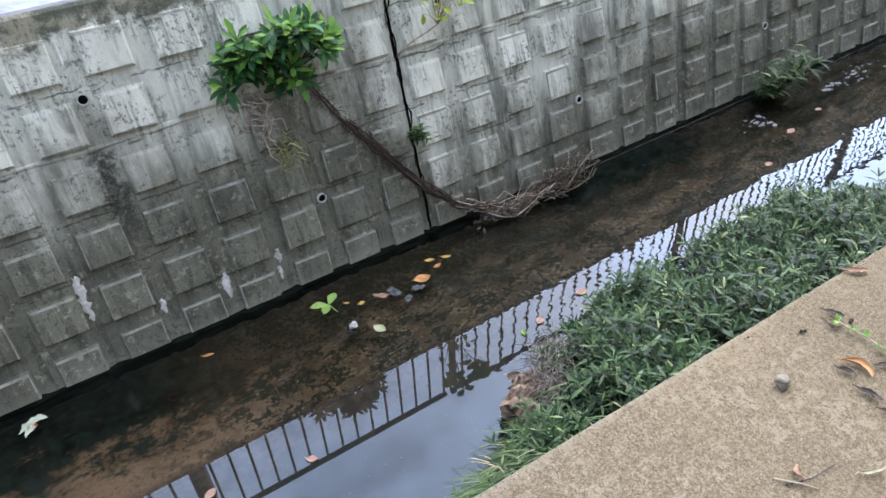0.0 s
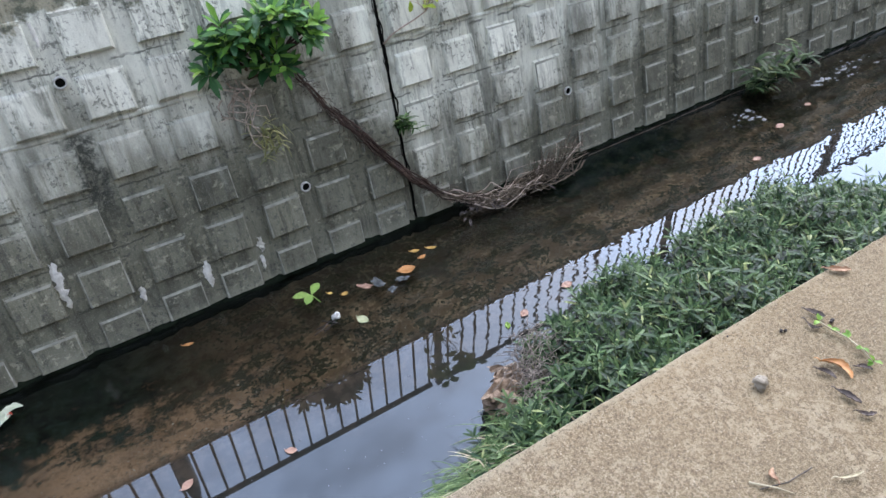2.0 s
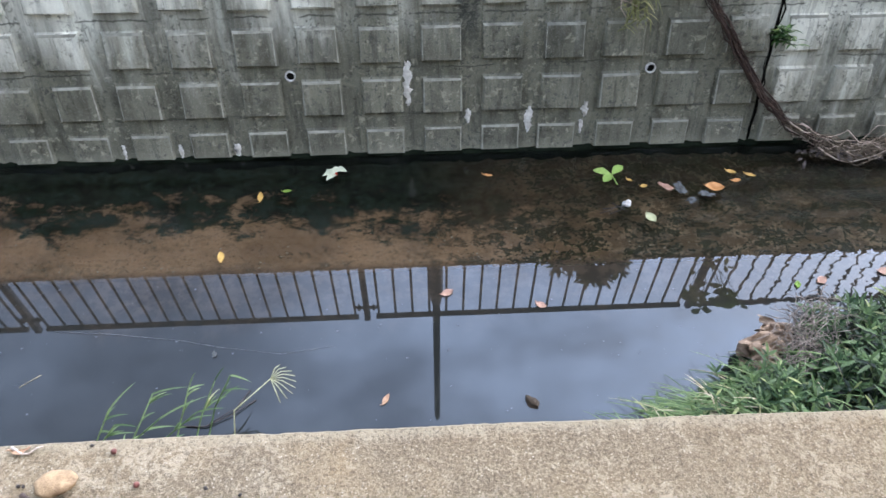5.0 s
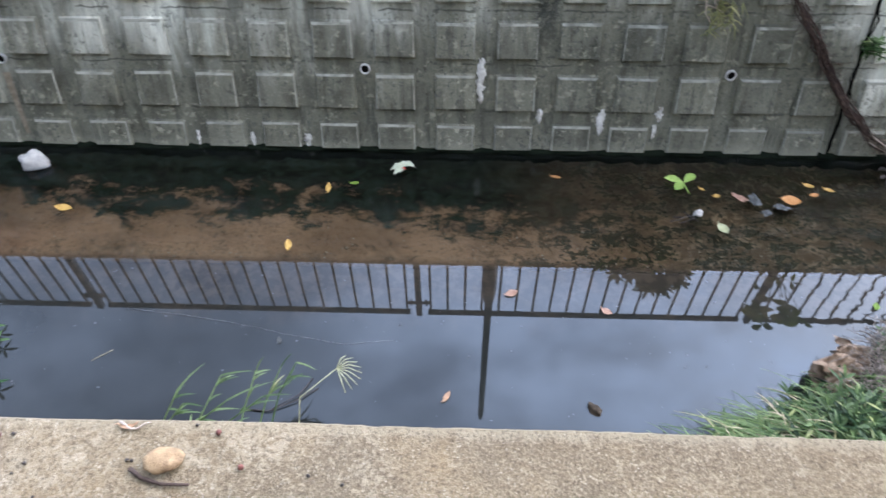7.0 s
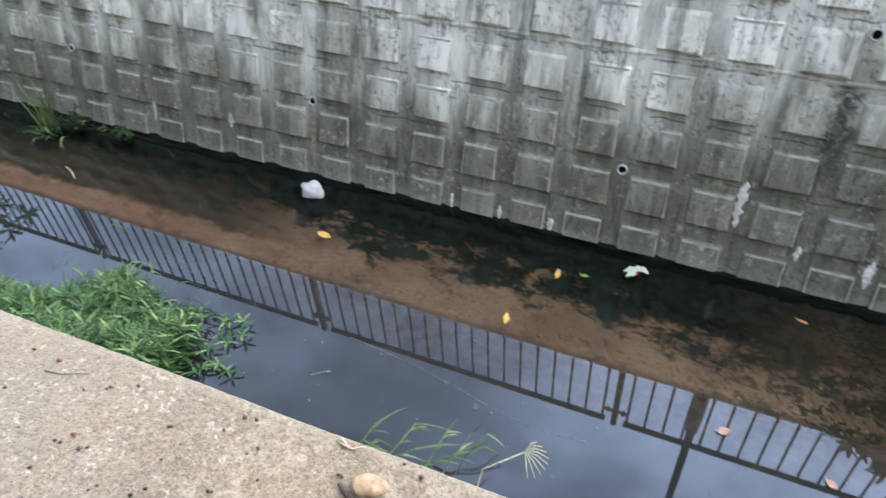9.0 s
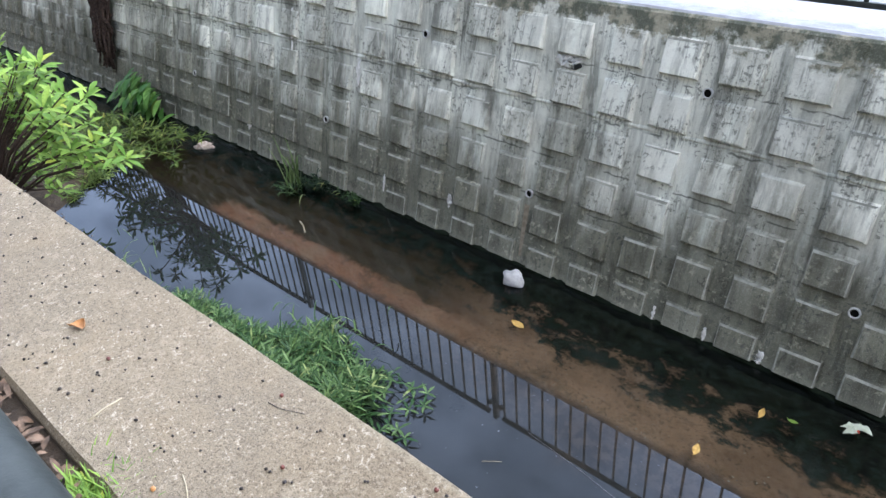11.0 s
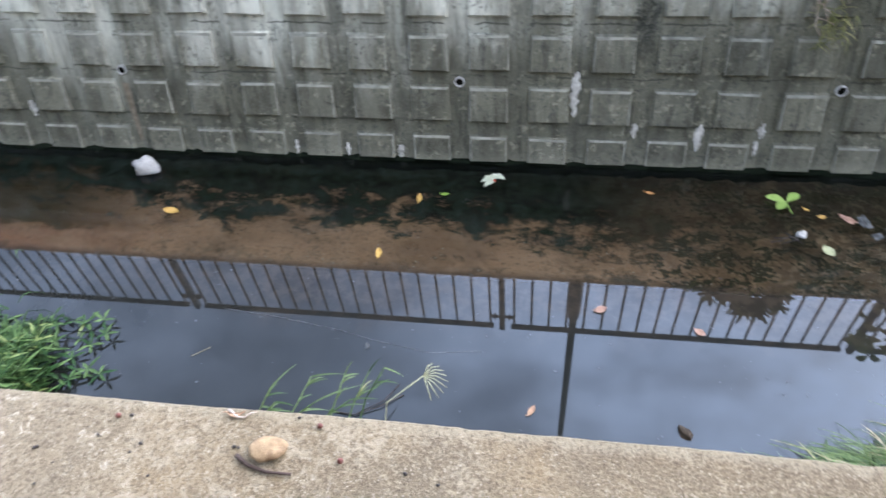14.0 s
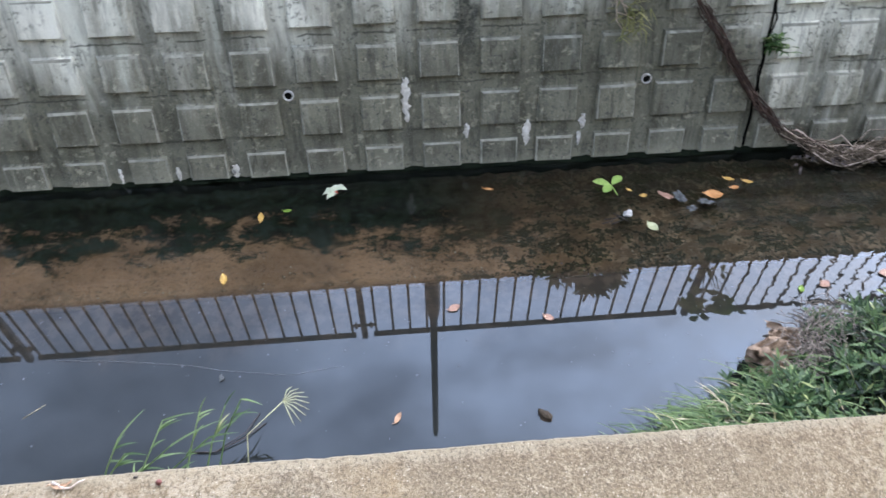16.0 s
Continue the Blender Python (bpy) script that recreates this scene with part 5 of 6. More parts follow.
grass_tuft("bank_grass", "sparse pale grass along the foot of the near wall", (-4.2, 2.40, 0.16), 80, 0.24, GRASS, 98, 0.20, 0.7, (0, 0.3, 0), 0.008)


def near_shrub():
    p = thing("bank_shrub", "young shrub with bright yellow-green oblong leaves on the near bank", "shrub")
    rng = random.Random(97)
    w, g = Soup(), Soup()
    root = Vector((-5.9, 2.4, 0.1))
    for _ in range(70):
        tip = Vector((rng.uniform(-6.3, -4.45), rng.uniform(2.72, 3.12), 0))
        tip.z = rng.uniform(0.22, 1.60) if tip.x < -5.3 else rng.uniform(0.70, 1.50)
        hub = root.lerp(tip, 0.5) + Vector((0, 0, 0.12))
        tube(w, [root, hub, hub.lerp(tip, 0.5), tip], [0.012, 0.008, 0.006, 0.004], 5)
        for f in (1.0, 0.75):
            q = hub.lerp(tip, f)
            whorl(g, rng, q, tip - hub + Vector((0, 0, 0.5)), rng.randint(5, 7), 0.135, 0.037, 0.35)
    part("branches", w, BARK, p)
    part("foliage", g, LIMEGREEN, p)


near_shrub()


def spray_grass():
    """Loose grass stems rising over the water, one with a seed head."""
    p = thing("goosegrass", "sparse green grass stems with one pale seed head over the water", "grass")
    rng = random.Random(101)
    g = Soup()
    stems = ((-0.72, 2.72, -0.65, 2.78, -0.57, 2.86), (-0.58, 2.70, -0.49, 2.85, -0.37, 2.85), (-0.58, 2.70, -0.44, 2.74, -0.29, 2.80), (-0.40, 2.80, -0.35, 2.88, -0.32, 2.90),
             (-0.32, 2.80, -0.25, 2.90, -0.21, 2.92), (-0.27, 2.84, -0.19, 2.92, -0.11, 2.87), (-0.46, 2.70, -0.30, 2.76, -0.20, 2.75), (-0.70, 2.70, -0.61, 2.72, -0.52, 2.69))
    for x0, y0, x1, y1, x2, y2 in stems:
        a, b, c = Vector((x0, y0, 0.14)), Vector((x1, y1, 0.26)), Vector((x2, y2, 0.33))
        foot = Vector((x0 - 0.06, 2.48, 0.0))
        tube(g, [foot, foot.lerp(a, 0.6), a, b], [0.004, 0.0038, 0.0034, 0.003], 5)
        blade(g, b, c - b, (c - b).length * 1.25, 0.008, 0.25, 5)
        for _ in range(3):
            q = a.lerp(b, rng.uniform(0.1, 1.0))
            blade(g, q, Vector((rng.uniform(0.2, 1.0), rng.uniform(-0.1, 0.7), rng.uniform(0.1, 0.6))), rng.uniform(0.06, 0.13), 0.009, 0.5, 5)
    for _ in range(14):
        q = Vector((rng.uniform(-0.62, -0.36), 2.66 + rng.uniform(-0.06, 0.04), 0.12))
        blade(g, q, Vector((rng.uniform(-0.5, 1.0), 0.5, 0.5)), rng.uniform(0.06, 0.13), 0.010, 0.6, 5)
    part("blade", g, GRASS, p)
    h = Soup()
    hub = Vector((0.0, 2.84, 0.36))
    tube(h, [Vector((-0.16, 2.50, 0.02)), Vector((-0.13, 2.72, 0.34)), hub], 0.0022, 5)
    for i in range(9):
        a = -1.1 + i * 0.30
        tube(h, [hub, hub + Vector((math.cos(a) * 0.05, math.sin(a) * 0.05 - 0.005, 0.006)), hub + Vector((math.cos(a) * 0.10, math.sin(a) * 0.09 - 0.02, -0.012))], [0.0014, 0.0022, 0.0014], 5)
    part("seed_head", h, SEEDY, p, "pale straw-coloured seed head")


spray_grass()


def rag():
    p = thing("muddy_rag", "crumpled muddy brown rag snagged at the bank's end", "rag")
    rng = random.Random(111)
    for k, (x, y, z, tilt, turn, sx, sy) in enumerate(((2.16, 3.05, 0.13, 28, 40, 0.115, 0.075), (2.11, 2.99, 0.10, -22, 120, 0.100, 0.060), (2.22, 3.10, 0.10, 35, -15, 0.085, 0.065), (2.14, 2.93, 0.07, 15, 75, 0.090, 0.050), (2.09, 3.06, 0.06, -40, 10, 0.080, 0.055))):
        s, n = Soup(), 14
        m = pose(x, y, z, tilt, tilt * 0.5, turn)
        for i in range(n + 1):
            for j in range(n + 1):
                u, v = i / n * 2 - 1, j / n * 2 - 1
                q = 1 + 0.30 * noise.noise(Vector((math.atan2(v, u) * 1.4, k, 0)))
                bend = 0.022 * math.sin(7 * u + 3 * v + k) + 0.014 * math.sin(13 * v - 5 * u + 2 * k) - 0.035 * (u * u + v * v)
                s.v.append(m @ Vector((u * sx * q, v * sy * q, bend + 0.012 * noise.noise(Vector((u * 4, v * 4, k))))))
        s.f += [(i * (n + 1) + j, (i + 1) * (n + 1) + j, (i + 1) * (n + 1) + j + 1, i * (n + 1) + j + 1) for i in range(n) for j in range(n)]
        part("fold", s, RAGGED, p)
    t = Soup()
    for _ in range(340):
        a = Vector((rng.uniform(2.14, 2.50), 0, rng.uniform(0.0, 0.20)))
        a.y = interp(a.x, *BANK_R) + rng.uniform(-0.16, 0.10)
        tube(t, wander(rng, a, a + Vector((rng.uniform(-0.15, 0.15), rng.uniform(-0.12, 0.12), rng.uniform(-0.06, 0.03))), 4, 0.04), 0.0018, 4)
    part("rootlets", t, GREYROOT, p, "matted grey rootlets").name = "root_mat"


rag()


# ---- floating on the water ----
def float_leaf(label, mat, x, y, length, width, turn, curl=0.12, group="floating leaves"):
    s, n = Soup(), 10
    for i in range(n + 1):
        t = i / n
        w = width * 0.5 * math.sin(math.pi * min(1.0, t * 0.97 + 0.03)) ** 0.8
        for k in (-1, -0.5, 0, 0.5, 1):
            s.v.append(Vector(((t - 0.5) * length, k * w, 0.004 + curl * width * k * k * 0.5 + 0.08 * length * (t - 0.5) ** 2)))
    s.f += [(i * 5 + k, (i + 1) * 5 + k, (i + 1) * 5 + k + 1, i * 5 + k + 1) for i in range(n) for k in range(4)]
    tube(s, [(-0.5 * length, 0, 0.006), (-0.62 * length, 0.01, 0.010)], [0.0022, 0.0015], 5)
    ob = part("floating_leaf", s, mat)
    ob.matrix_basis = pose(x, y, 0.001, 0, 0, turn)
    tagged(ob, label, "leaf", group)


for label, mat, x, y, ln, w, a in (
    ("large orange fallen leaf floating on the water", ORANGE, 2.255, 4.135, 0.105, 0.07, -10), ("small yellow leaf floating on the water", YELLOW, 2.38, 4.25, 0.06, 0.03, -20),
    ("small yellow leaf floating on the water", YELLOW, 2.48, 4.22, 0.065, 0.026, -25), ("small orange leaf floating on the water", ORANGE, 2.39, 4.18, 0.055, 0.028, 10),
    ("small yellow leaf floating on the water", YELLOW, 1.86, 4.16, 0.042, 0.028, 10), ("small yellow leaf floating on the water", YELLOW, 1.79, 4.21, 0.036, 0.018, -30),
    ("pale green leaf floating on the water", PALE, 1.846, 3.925, 0.075, 0.055, -60), ("thin orange leaf floating on the water", ORANGE, 1.00, 4.285, 0.062, 0.02, -12),
    ("curled yellow leaf floating on the water", YELLOW, -0.262, 4.172, 0.075, 0.032, 95), ("curled yellow leaf floating on the water", YELLOW, -0.415, 3.757, 0.075, 0.036, 100),
    ("yellow leaf with a long stalk on the water", YELLOW, -1.683, 3.986, 0.105, 0.048, 170), ("small green leaf floating on the water", LIMEGREEN, -0.12, 4.21, 0.05, 0.024, 5),
    ("pinkish sodden leaf floating on the water", PINK, 0.73, 3.48, 0.065, 0.04, 25), ("pinkish sodden leaf floating on the water", PINK, 1.18, 3.385, 0.055, 0.035, -30),
    ("orange-brown leaf floating on the water", TAN, 0.43, 2.915, 0.060, 0.024, 62), ("pale sodden leaf floating on the water", PINK, 5.40, 3.92, 0.09, 0.05, 10),
    ("pale sodden leaf floating on the water", PINK, 4.89, 3.73, 0.07, 0.045, 0), ("pale sodden leaf floating on the water", PINK, 5.85, 4.0, 0.06, 0.04, 0), ("yellow-green round leaf at the bank's edge", LIMEGREEN, 2.47, 3.45, 0.045, 0.03, 70), ("pinkish leaf floating on the water", PINK, 2.94, 3.51, 0.075, 0.05, 0), ("pinkish leaf floating on the water", PINK, 2.60, 3.47, 0.06, 0.045, 30)):
    float_leaf(label, mat, x, y, ln, w, a)


def sprig():
    s = Soup()
    c = Vector((1.695, 4.245, 0.015))
    for a, ln in ((0.75, 0.10), (2.75, 0.105), (3.9, 0.075)):
        leaf(s, c, Vector((math.cos(a), math.sin(a), 0.25)), Vector((0, 0, 1)), ln, 0.056, 0.25, 0.12, OVAL)
    tube(s, [c, c + Vector((0.02, -0.07, -0.008))], [0.004, 0.003], 5)
    tagged(part("leaf_sprig", s, SPRIG), "bright green leaf sprig floating on the water", "leaf sprig")


sprig()


def lump(name, label, category, mat, at, size, seed, flat=0.6, rough=0.3, group=""):
    """An irregular lump."""
    b = bmesh.new()
    bmesh.ops.create_icosphere(b, subdivisions=3, radius=1.0)
    for v in b.verts:
        k = 1 + rough * noise.noise(v.co * 1.3 + Vector((seed, 0, 0))) + 0.35 * rough * noise.noise(v.co * 4 + Vector((0, seed, 0)))
        v.co = Vector((v.co.x * size[0] * k, v.co.y * size[1] * k, max(-flat, v.co.z * k) * size[2]))
    for f in b.faces:
        f.smooth = True
    ob = part(name, b, mat)
    ob.matrix_basis = at
    return tagged(ob, label, category, group)


foam = lump("foam_chunk", "dirty white foam chunk floating by the wall", "foam", FOAM, pose(-1.96, 4.315, 0.030, 0, 0, 15), (0.074, 0.052, 0.062), 3.2, 0.5, 0.45)
lump("foam_chunk", "small pale foam scrap floating on the water", "foam", STRAWROOT, pose(-5.70, 4.28, 0.012, 0, 0, 35), (0.085, 0.035, 0.035), 8.1, 0.4, 0.9)
lump("foam_chunk", "small white foam scrap in dark weed on the water", "foam", FOAM, pose(1.735, 4.03, 0.008, 0, 0, 20), (0.026, 0.018, 0.014), 5.5, 0.4, 0.8)
lump("stone", "dark brown stone in the shallow water", "stone", SOIL, pose(1.07, 2.87, 0.0, 0, 0, 30), (0.024, 0.034, 0.026), 2.2, 0.8, 0.5)
lump("algae_clump", "dark algae clump floating on the water", "algae", MOSS, pose(1.715, 4.015, -0.002, 0, 0, 20), (0.030, 0.018, 0.005), 6.5, 0.4, 0.9)


def film(name, label, mat, x, y, sx, sy, turn, seed, lift=0.012, cat="plastic scrap"):
    """A crumpled scrap lying on the water."""
    s, n = Soup(), 10
    for i in range(n + 1):
        for j in range(n + 1):
            u, v = i / n * 2 - 1, j / n * 2 - 1
            turn_at, r = math.atan2(v, u), max(abs(u), abs(v))
            k = r * (1 + 0.7 * noise.noise(Vector((math.cos(turn_at) * 1.6, math.sin(turn_at) * 1.6, seed))))
            s.v.append(Vector((math.cos(turn_at) * sx * k, math.sin(turn_at) * sy * k, 0.003 + lift * (0.6 + noise.noise(Vector((u * 2.5 + seed, v * 2.5, 0)))))))
    s.f += [(i * (n + 1) + j, (i + 1) * (n + 1) + j, (i + 1) * (n + 1) + j + 1, i * (n + 1) + j + 1) for i in range(n) for j in range(n)]
    ob = part(name, s, mat)
    ob.matrix_basis = pose(x, y, 0.001, 0, 0, turn)
    return tagged(ob, label, cat)


wrapper = thing("wrapper", "crumpled mint-green wrapper with red print floating by the wall", "wrapper", at=pose(0.137, 4.335, 0.003, 0, 0, 8))
for name, mat, cx, cy, sx, sy, lift, label in (("foil", MINT, 0.0, 0.012, 0.055, 0.026, 0.020, ""), ("flap", MINT, -0.022, -0.022, 0.024, 0.030, 0.024, ""), ("print", RED, 0.004, -0.022, 0.009, 0.014, 0.026, "red printed patch")):
    s = Soup()
    for i in range(9):
        for j in range(9):
            u, v = i / 4 - 1, j / 4 - 1
            s.v.append(Vector((cx + u * sx * (1 - 0.3 * v), cy + v * sy + 0.010 * u, 0.004 + lift * (0.55 + 0.9 * noise.noise(Vector((u * 1.9 + cx * 40, v * 1.7, 3)))))))
    s.f += [(i * 9 + j, (i + 1) * 9 + j, (i + 1) * 9 + j + 1, i * 9 + j + 1) for i in range(8) for j in range(8)]
    part(name, s, mat, wrapper, label)

film("plastic_scrap", "thin grey plastic film floating on the water", FILM, 2.06, 4.13, 0.030, 0.045, 20, 1.0, 0.008)
film("plastic_scrap", "thin grey plastic film floating on the water", FILM, 2.19, 4.08, 0.040, 0.018, -15, 2.0, 0.008)
film("plastic_scrap", "thin grey plastic film floating on the water", FILM, 2.10, 4.04, 0.035, 0.018, 10, 6.0, 0.006)
film("plastic_scrap", "small pinkish paper scrap floating on the water", PINK, 1.98, 4.15, 0.05, 0.015, -35, 3.0, 0.010)
film("plastic_scrap", "white scrap floating on the water", FILM, -0.36, 3.18, 0.010, 0.020, 10, 4.0, 0.006)
rng = random.Random(171)
for cx, cy, n, sp in ((5.28, 4.17, 22, 0.085), (6.27, 4.16, 16, 0.06), (6.65, 4.20, 34, 0.11), (7.2, 4.12, 24, 0.12)):
    s = Soup()
    for _ in range(n):
        c, r = Vector((cx + rng.gauss(0, sp * 1.3), cy + rng.gauss(0, sp * 0.6), 0.001)), rng.choice((0.006, 0.009, 0.014, 0.026))
        ring = [c + Vector((math.cos(k * 0.571) * r * rng.uniform(0.5, 1.5), math.sin(k * 0.571) * r * rng.uniform(0.3, 0.9), 0)) for k in range(11)]
        s.add([c + Vector((0, 0, 0.003))] + ring, [(0, 1 + k, 1 + (k + 1) % 11) for k in range(11)])
    tagged(part("froth", s, FROTH), "patch of pale bubbly froth on the water", "froth", kind="stuff")


def twig(label, pts, r, mat=TWIG, group="", name="twig"):
    s = Soup()
    tube(s, pts, [r * (1 - 0.12 * i) for i in range(len(pts))], 6)
    tagged(part(name, s, mat), label, "twig", group)


twig("thin grey wire lying at the waterline along the wall", [(3.95, 4.435, 0.004), (4.8, 4.44, 0.003), (5.5, 4.45, 0.004), (6.2, 4.425, 0.003), (6.95, 4.435, 0.004), (7.6, 4.45, 0.003)], 0.0020, TWIG, "", "wire")


def scattered(name, label, category, mat, seed, spots, r0, r1, thick):
    """Many tiny flat grains; spots is a list of (x, y, z)."""
    rng, s = random.Random(seed), Soup()
    for x, y, z in spots:
        r, a = r0 + (r1 - r0) * rng.random() ** 3, rng.uniform(0, 6.28)
        ring = [Vector((x + math.cos(a + k * 1.257) * r * rng.uniform(0.6, 1.3), y + math.sin(a + k * 1.257) * r * rng.uniform(0.5, 1.1), z)) for k in range(5)]
        s.add(ring + [Vector((x, y, z + thick * r))], [(k, (k + 1) % 5, 5) for k in range(5)])
    tagged(part(name, s, mat), label, category, kind="stuff")


rng = random.Random(161)
scattered("pale_grit", "pale grit scattered over the sandy stream bed", "grit", GRIT, 162, [(x, y, bed_height(x, y) + 0.010) for x, y in ((rng.gauss(1.0, 1.0) if k % 3 else rng.uniform(-4.5, 2.0), rng.gauss(3.80, 0.09)) for k in range(210))], 0.0025, 0.008, 0.8)
scattered("water_flecks", "small pale flecks of scum adrift on the water", "scum", FLECK, 163, [(x, y, 0.0015) for x, y in ((rng.uniform(-2.5, 2.2), rng.triangular(2.6, 3.75, 3.35)) for _ in range(170))], 0.002, 0.007, 0.1)

for k, (ax, ay, bx, by) in enumerate(((1.60, 4.00, 1.71, 4.02), (1.63, 3.96, 1.74, 4.03), (1.66, 4.04, 1.73, 3.97), (1.58, 3.97, 1.67, 4.01))):
    twig("dark sodden stalk caught beside the foam scrap", [(ax, ay, 0.003), ((ax + bx) / 2 + 0.01, (ay + by) / 2 - 0.008, 0.005), (bx, by, 0.003)], 0.0028, DEAD, "sodden stalks")
twig("pale twig floating on the water", [(-3.80, 3.96, 0.003), (-3.72, 3.93, 0.005), (-3.64, 3.88, 0.003)], 0.006, STRAW)
twig("thin straw floating on the water", [(-1.20, 3.05, 0.002), (-1.16, 3.08, 0.003), (-1.12, 3.11, 0.002)], 0.0015, STRAW)


twig("thin pale thread adrift on the water", [(-1.13, 3.34, 0.002), (-0.83, 3.31, 0.002), (-0.51, 3.26, 0.002), (-0.35, 3.22, 0.002), (-0.05, 3.17, 0.002), (0.18, 3.20, 0.002)], 0.0011, PALETHREAD, "", "thread")
twig("dark sodden twig under the grass stems", [(-0.45, 2.83, 0.004), (-0.34, 2.82, 0.010), (-0.23, 2.87, 0.012), (-0.14, 2.94, 0.004)], 0.004, DEAD)
twig("dark sodden twig under the grass stems", [(-0.33, 2.83, 0.006), (-0.22, 2.90, 0.012), (-0.17, 2.99, 0.004)], 0.003, DEAD)


# ---- lying on the ledge ----
LZ = LEDGE_Z + 0.001


def seed_husk():
    p = thing("seed_husk", "tan split seed husk lying on the ledge", "seed husk", at=pose(0.010, 1.895, LZ + 0.016, 0, 0, 8))
    b = bmesh.new()
    bmesh.ops.create_icosphere(b, subdivisions=3, radius=1.0)
    for v in b.verts:
        groove = 0.55 * math.exp(-((v.co.y - 0.05) / 0.09) ** 2) * max(0, v.co.x + 0.35)
        k = 1 + 0.16 * noise.noise(v.co * 2.2) + 0.05 * noise.noise(v.co * 7)
        v.co = Vector((v.co.x * 0.033 * k, v.co.y * 0.0225 * k * (1 - 0.10 * v.co.x), v.co.z * 0.011 * k * (1 - groove)))
    for f in b.faces:
        f.smooth = True
    part("shell", b, HUSK, p)


seed_husk()
twig("bent dark twig beside the seed husk on the ledge", [(-0.045, 1.883, LZ + 0.005), (-0.021, 1.868, LZ + 0.006), (0.014, 1.859, LZ + 0.006), (0.058, 1.860, LZ + 0.005)], 0.0042, BARK)
lump("stone", "small grey-brown stone on the ledge", "stone", STONE, pose(1.731, 1.829, LZ + 0.008, 0, 0, 20), (0.016, 0.013, 0.012), 9.3, 0.8, 0.7)


def dry_leaf(label, mat, x, y, length, width, turn, seed, name="dry_leaf", roll=0.9):
    """A curled dry leaf: rolled along its length, bent and twisted, with a stalk."""
    s, n, length, width = Soup(), 14, length * (0.66 if mat is SHRIVEL else 0.72), width * 0.72
    r = random.Random(seed + 300)
    bend, twist, rise = r.uniform(-0.35, 0.35), r.uniform(-1.0, 1.0), r.uniform(0.02, 0.16)
    for i in range(n + 1):
        t = i / n
        w = width * 0.5 * (0.12 + math.sin(math.pi * (0.06 + 0.88 * t)) ** 0.9) * (0.85 + 0.3 * noise.noise(Vector((t * 6, seed, 4))))
        cy = bend * length * (t - 0.5) ** 2 * 4 - bend * length * 0.4
        cz = rise * length * (2 * t - 1) ** 2
        for k in range(7):
            a = (k / 6 - 0.5) * 2 * (roll * 1.9) + twist * (t - 0.5)
            s.v.append(Vector(((t - 0.5) * length, cy + w * math.sin(a) / 1.1, cz + w * (1 - math.cos(a)) * 0.55 + 0.003 + 0.003 * noise.noise(Vector((t * 7, k, seed))))))
    s.f += [(i * 7 + k, (i + 1) * 7 + k, (i + 1) * 7 + k + 1, i * 7 + k + 1) for i in range(n) for k in range(6)]
    tube(s, [s.v[3], s.v[3] + Vector((-0.10 * length, 0.05 * length, 0.001)), s.v[3] + Vector((-0.22 * length, 0.02 * length, -0.001))], [0.0016, 0.0013, 0.001], 5)
    ob = part(name, s, mat)
    ob.matrix_basis = pose(x, y, LZ + 0.001, 0, 0, turn)
    tagged(ob, label, "leaf", "dry leaves on the ledge")


for i, (label, mat, x, y, ln, w, a) in enumerate((
    ("curled tan dry leaf on the ledge's edge", TAN, 2.145, 1.937, 0.075, 0.026, -38), ("dark brown shrivelled leaf on the ledge", SHRIVEL, 1.980, 1.884, 0.06, 0.022, -68), ("dark brown shrivelled leaf on the ledge", SHRIVEL, 1.946, 1.864, 0.055, 0.012, -66),
    ("curled orange dry leaf on the ledge", ORANGE, 1.890, 1.769, 0.085, 0.030, -80), ("dark brown shrivelled leaf on the ledge", SHRIVEL, 1.857, 1.772, 0.055, 0.018, -75), ("dark brown shrivelled leaf on the ledge", SHRIVEL, 1.929, 1.741, 0.045, 0.016, -50),
    ("dark brown shrivelled leaf on the ledge", SHRIVEL, 1.842, 1.716, 0.07, 0.022, -78), ("dark brown shrivelled leaf on the ledge", SHRIVEL, 1.833, 1.674, 0.05, 0.016, -40), ("orange dry leaf on the ledge", ORANGE, -1.404, 1.717, 0.07, 0.05, 20),
    ("brown dry leaf stub on the ledge", TAN, 1.585, 1.69, 0.036, 0.018, 60), ("thin curled yellowish peel on the ledge", STRAW, 1.693, 1.615, 0.07, 0.010, -20), ("pinkish curled peel at the ledge's edge", TAN, -0.071, 1.958, 0.045, 0.012, 10))):
    dry_leaf(label, mat, x, y, ln, w, a, i)


def creeper():
    p = thing("creeper", "thin creeping stem with small green leaves on the ledge", "creeper")
    s, g = Soup(), Soup()
    pts = [Vector((1.966, 1.865, LZ + 0.005)), Vector((1.966, 1.836, LZ + 0.006)), Vector((1.972, 1.803, LZ + 0.006)), Vector((1.968, 1.770, LZ + 0.006)), Vector((1.954, 1.737, LZ + 0.006))]
    tube(s, pts, 0.0016, 5)
    part("stem", s, STRAW, p)
    rng = random.Random(7)
    for q in pts:
        for _ in range(4):
            leaf(g, q + Vector((rng.uniform(-0.004, 0.004), 0, 0.003)), aim(rng, 1, 0.1), Vector((0, 0, 1)), 0.016, 0.010, 0.2)
    part("foliage", g, LIMEGREEN, p)


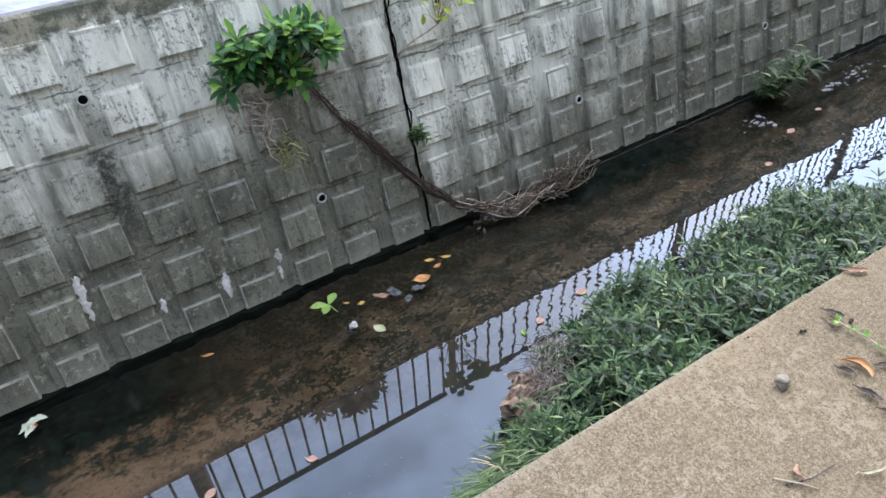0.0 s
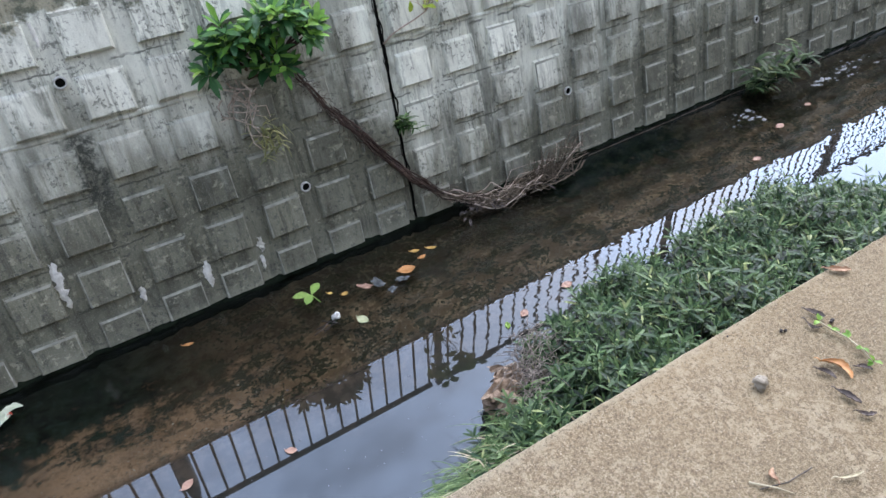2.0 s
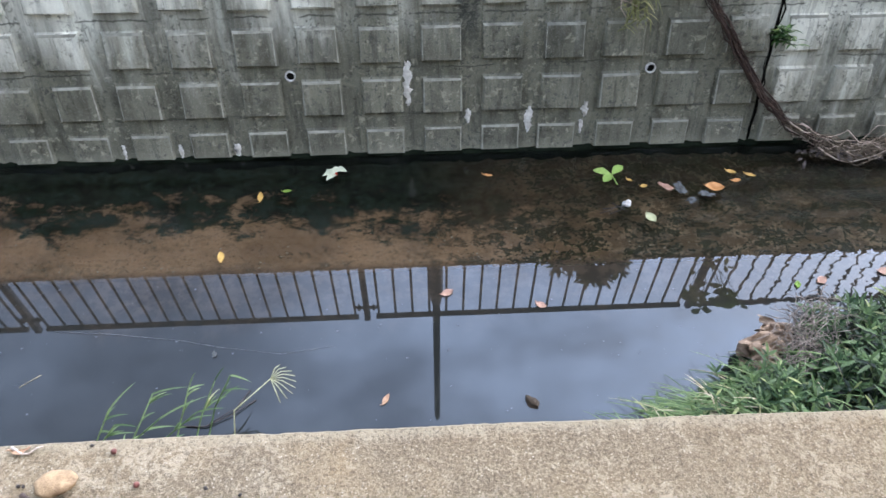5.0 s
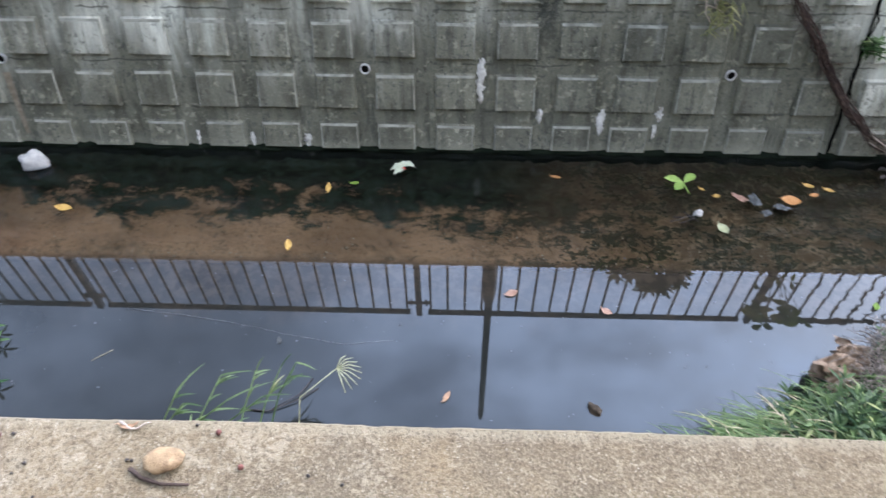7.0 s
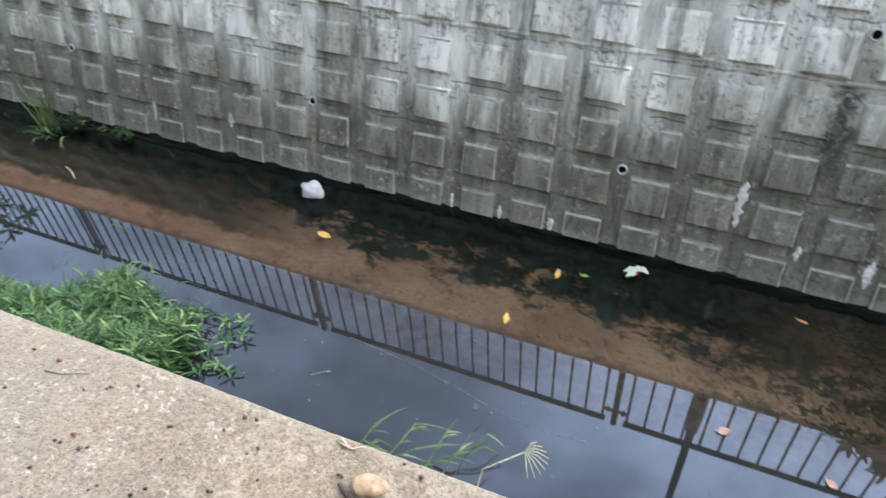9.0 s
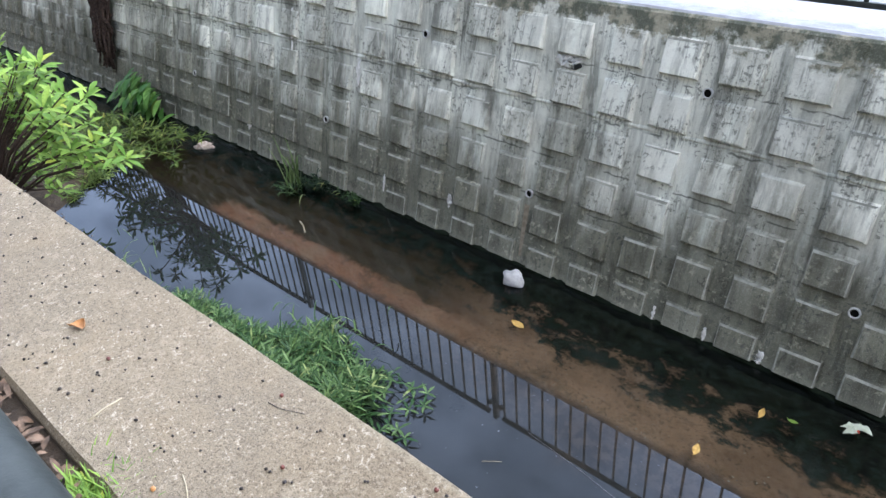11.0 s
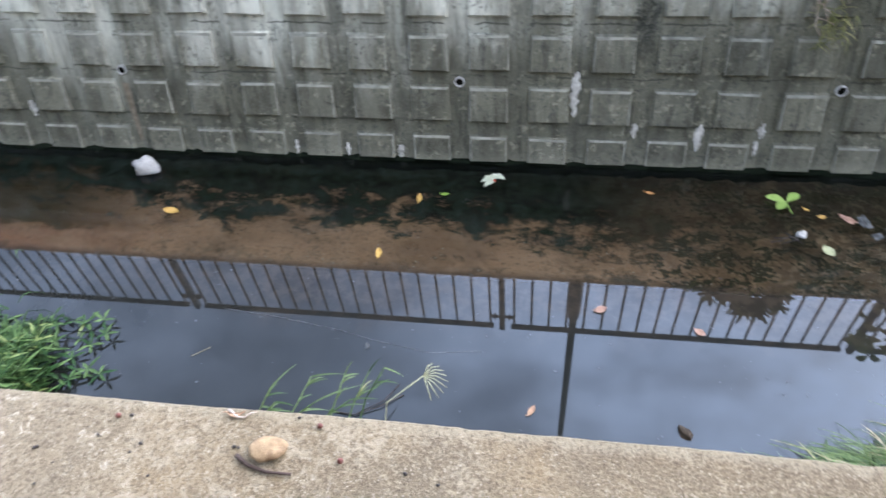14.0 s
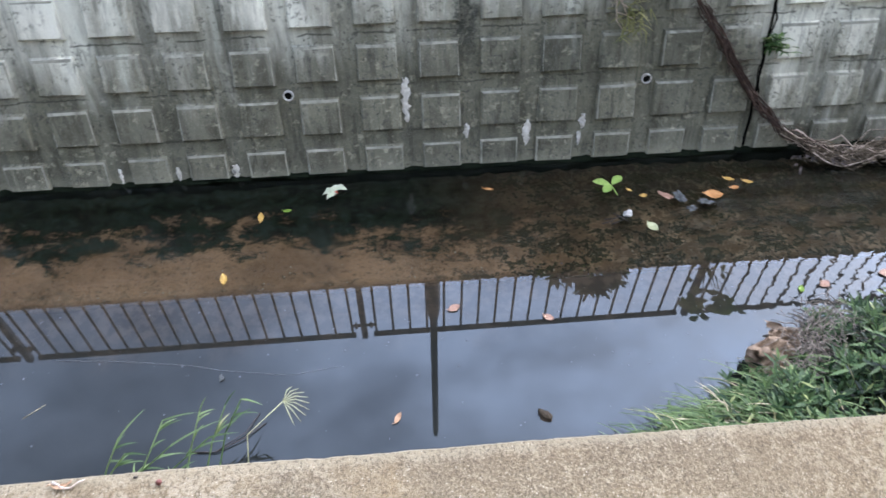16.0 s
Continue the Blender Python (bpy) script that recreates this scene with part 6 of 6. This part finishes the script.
creeper()
for x, y in ((-0.286, 1.935), (-0.743, 1.902), (0.085, 1.950), (0.135, 1.891), (-1.208, 1.705), (-0.575, 1.777)):
    lump("berry", "dull red fallen berry on the ledge", "berry", BERRY, pose(x, y, LZ + 0.005), (0.0052, 0.0048, 0.0048), x * 7, 0.8, 0.2, "red berries on the ledge")
rng = random.Random(131)
s = Soup()
ball = bmesh.new()
bmesh.ops.create_icosphere(ball, subdivisions=1, radius=1.0)
ball_v, ball_f = [v.co.copy() for v in ball.verts], [tuple(v.index for v in f.verts) for f in ball.faces]
ball.free()
for i in range(170):
    x = rng.uniform(-2.6, 0.25) if i < 158 else rng.uniform(0.2, 2.2)
    y = rng.uniform(1.56, 1.96)
    for _ in range(rng.choice((1, 1, 1, 2))):
        r = rng.uniform(0.0024, 0.0047)
        c = Vector((x + rng.gauss(0, 0.004), y + rng.gauss(0, 0.004), LZ + r * 0.6))
        s.add([c + v * (r * rng.uniform(0.7, 1.25)) for v in ball_v], ball_f)
tagged(part("fallen_seeds", s, BLACK), "scattered tiny black dried seeds on the ledge", "seeds", kind="stuff")
lump("berry", "dull orange fallen berry by the grass tuft", "berry", ORANGE, pose(-0.744, 1.574, LZ + 0.006), (0.0062, 0.0055, 0.0055), 4.4, 0.8, 0.2)
twig("straw-coloured dry stalk on the ledge", [(-1.043, 1.574, LZ + 0.003), (-1.049, 1.616, LZ + 0.004), (-1.048, 1.660, LZ + 0.003)], 0.0020, STRAW)
twig("thin dark twig on the ledge", [(-0.753, 1.870, LZ + 0.002), (-0.714, 1.875, LZ + 0.003), (-0.656, 1.900, LZ + 0.002)], 0.0010, DEAD)
twig("thin straw on the ledge", [(1.540, 1.704, LZ + 0.003), (1.569, 1.671, LZ + 0.004), (1.585, 1.648, LZ + 0.003)], 0.002, STRAW)
twig("thin dark twig on the ledge", [(1.545, 1.685, LZ + 0.003), (1.594, 1.667, LZ + 0.004), (1.653, 1.662, LZ + 0.003)], 0.0012, DEAD)
twig("pale bent straw on the ledge", [(-0.730, 1.633, LZ + 0.002), (-0.696, 1.622, LZ + 0.004), (-0.664, 1.606, LZ + 0.002)], 0.0014, STRAW)

litter = Soup()
rng = random.Random(141)
for _ in range(700):
    a = Vector((rng.uniform(-3.5, 0.2), rng.uniform(1.304, 1.500), 1.660 + rng.uniform(0, 0.03)))
    leaf(litter, a, aim(rng, 1.0, -0.15), Vector((0, 0, 1)), rng.uniform(0.03, 0.07), rng.uniform(0.012, 0.028), 0.4)
tagged(part("leaf_litter", litter, plain("brown_leaf_litter", (0.05, 0.035, 0.025), (0.20, 0.13, 0.085), 25, 0.9)), "brown leaf litter on the soil behind the ledge", "leaf litter", kind="stuff")
twig("pale twisted thread at the ledge's edge", [(-0.088, 1.966, LZ + 0.003), (-0.067, 1.953, LZ + 0.004), (-0.055, 1.953, LZ + 0.004), (-0.046, 1.962, LZ + 0.004), (-0.036, 1.966, LZ + 0.003)], 0.0022, STRAWROOT, "", "thread")
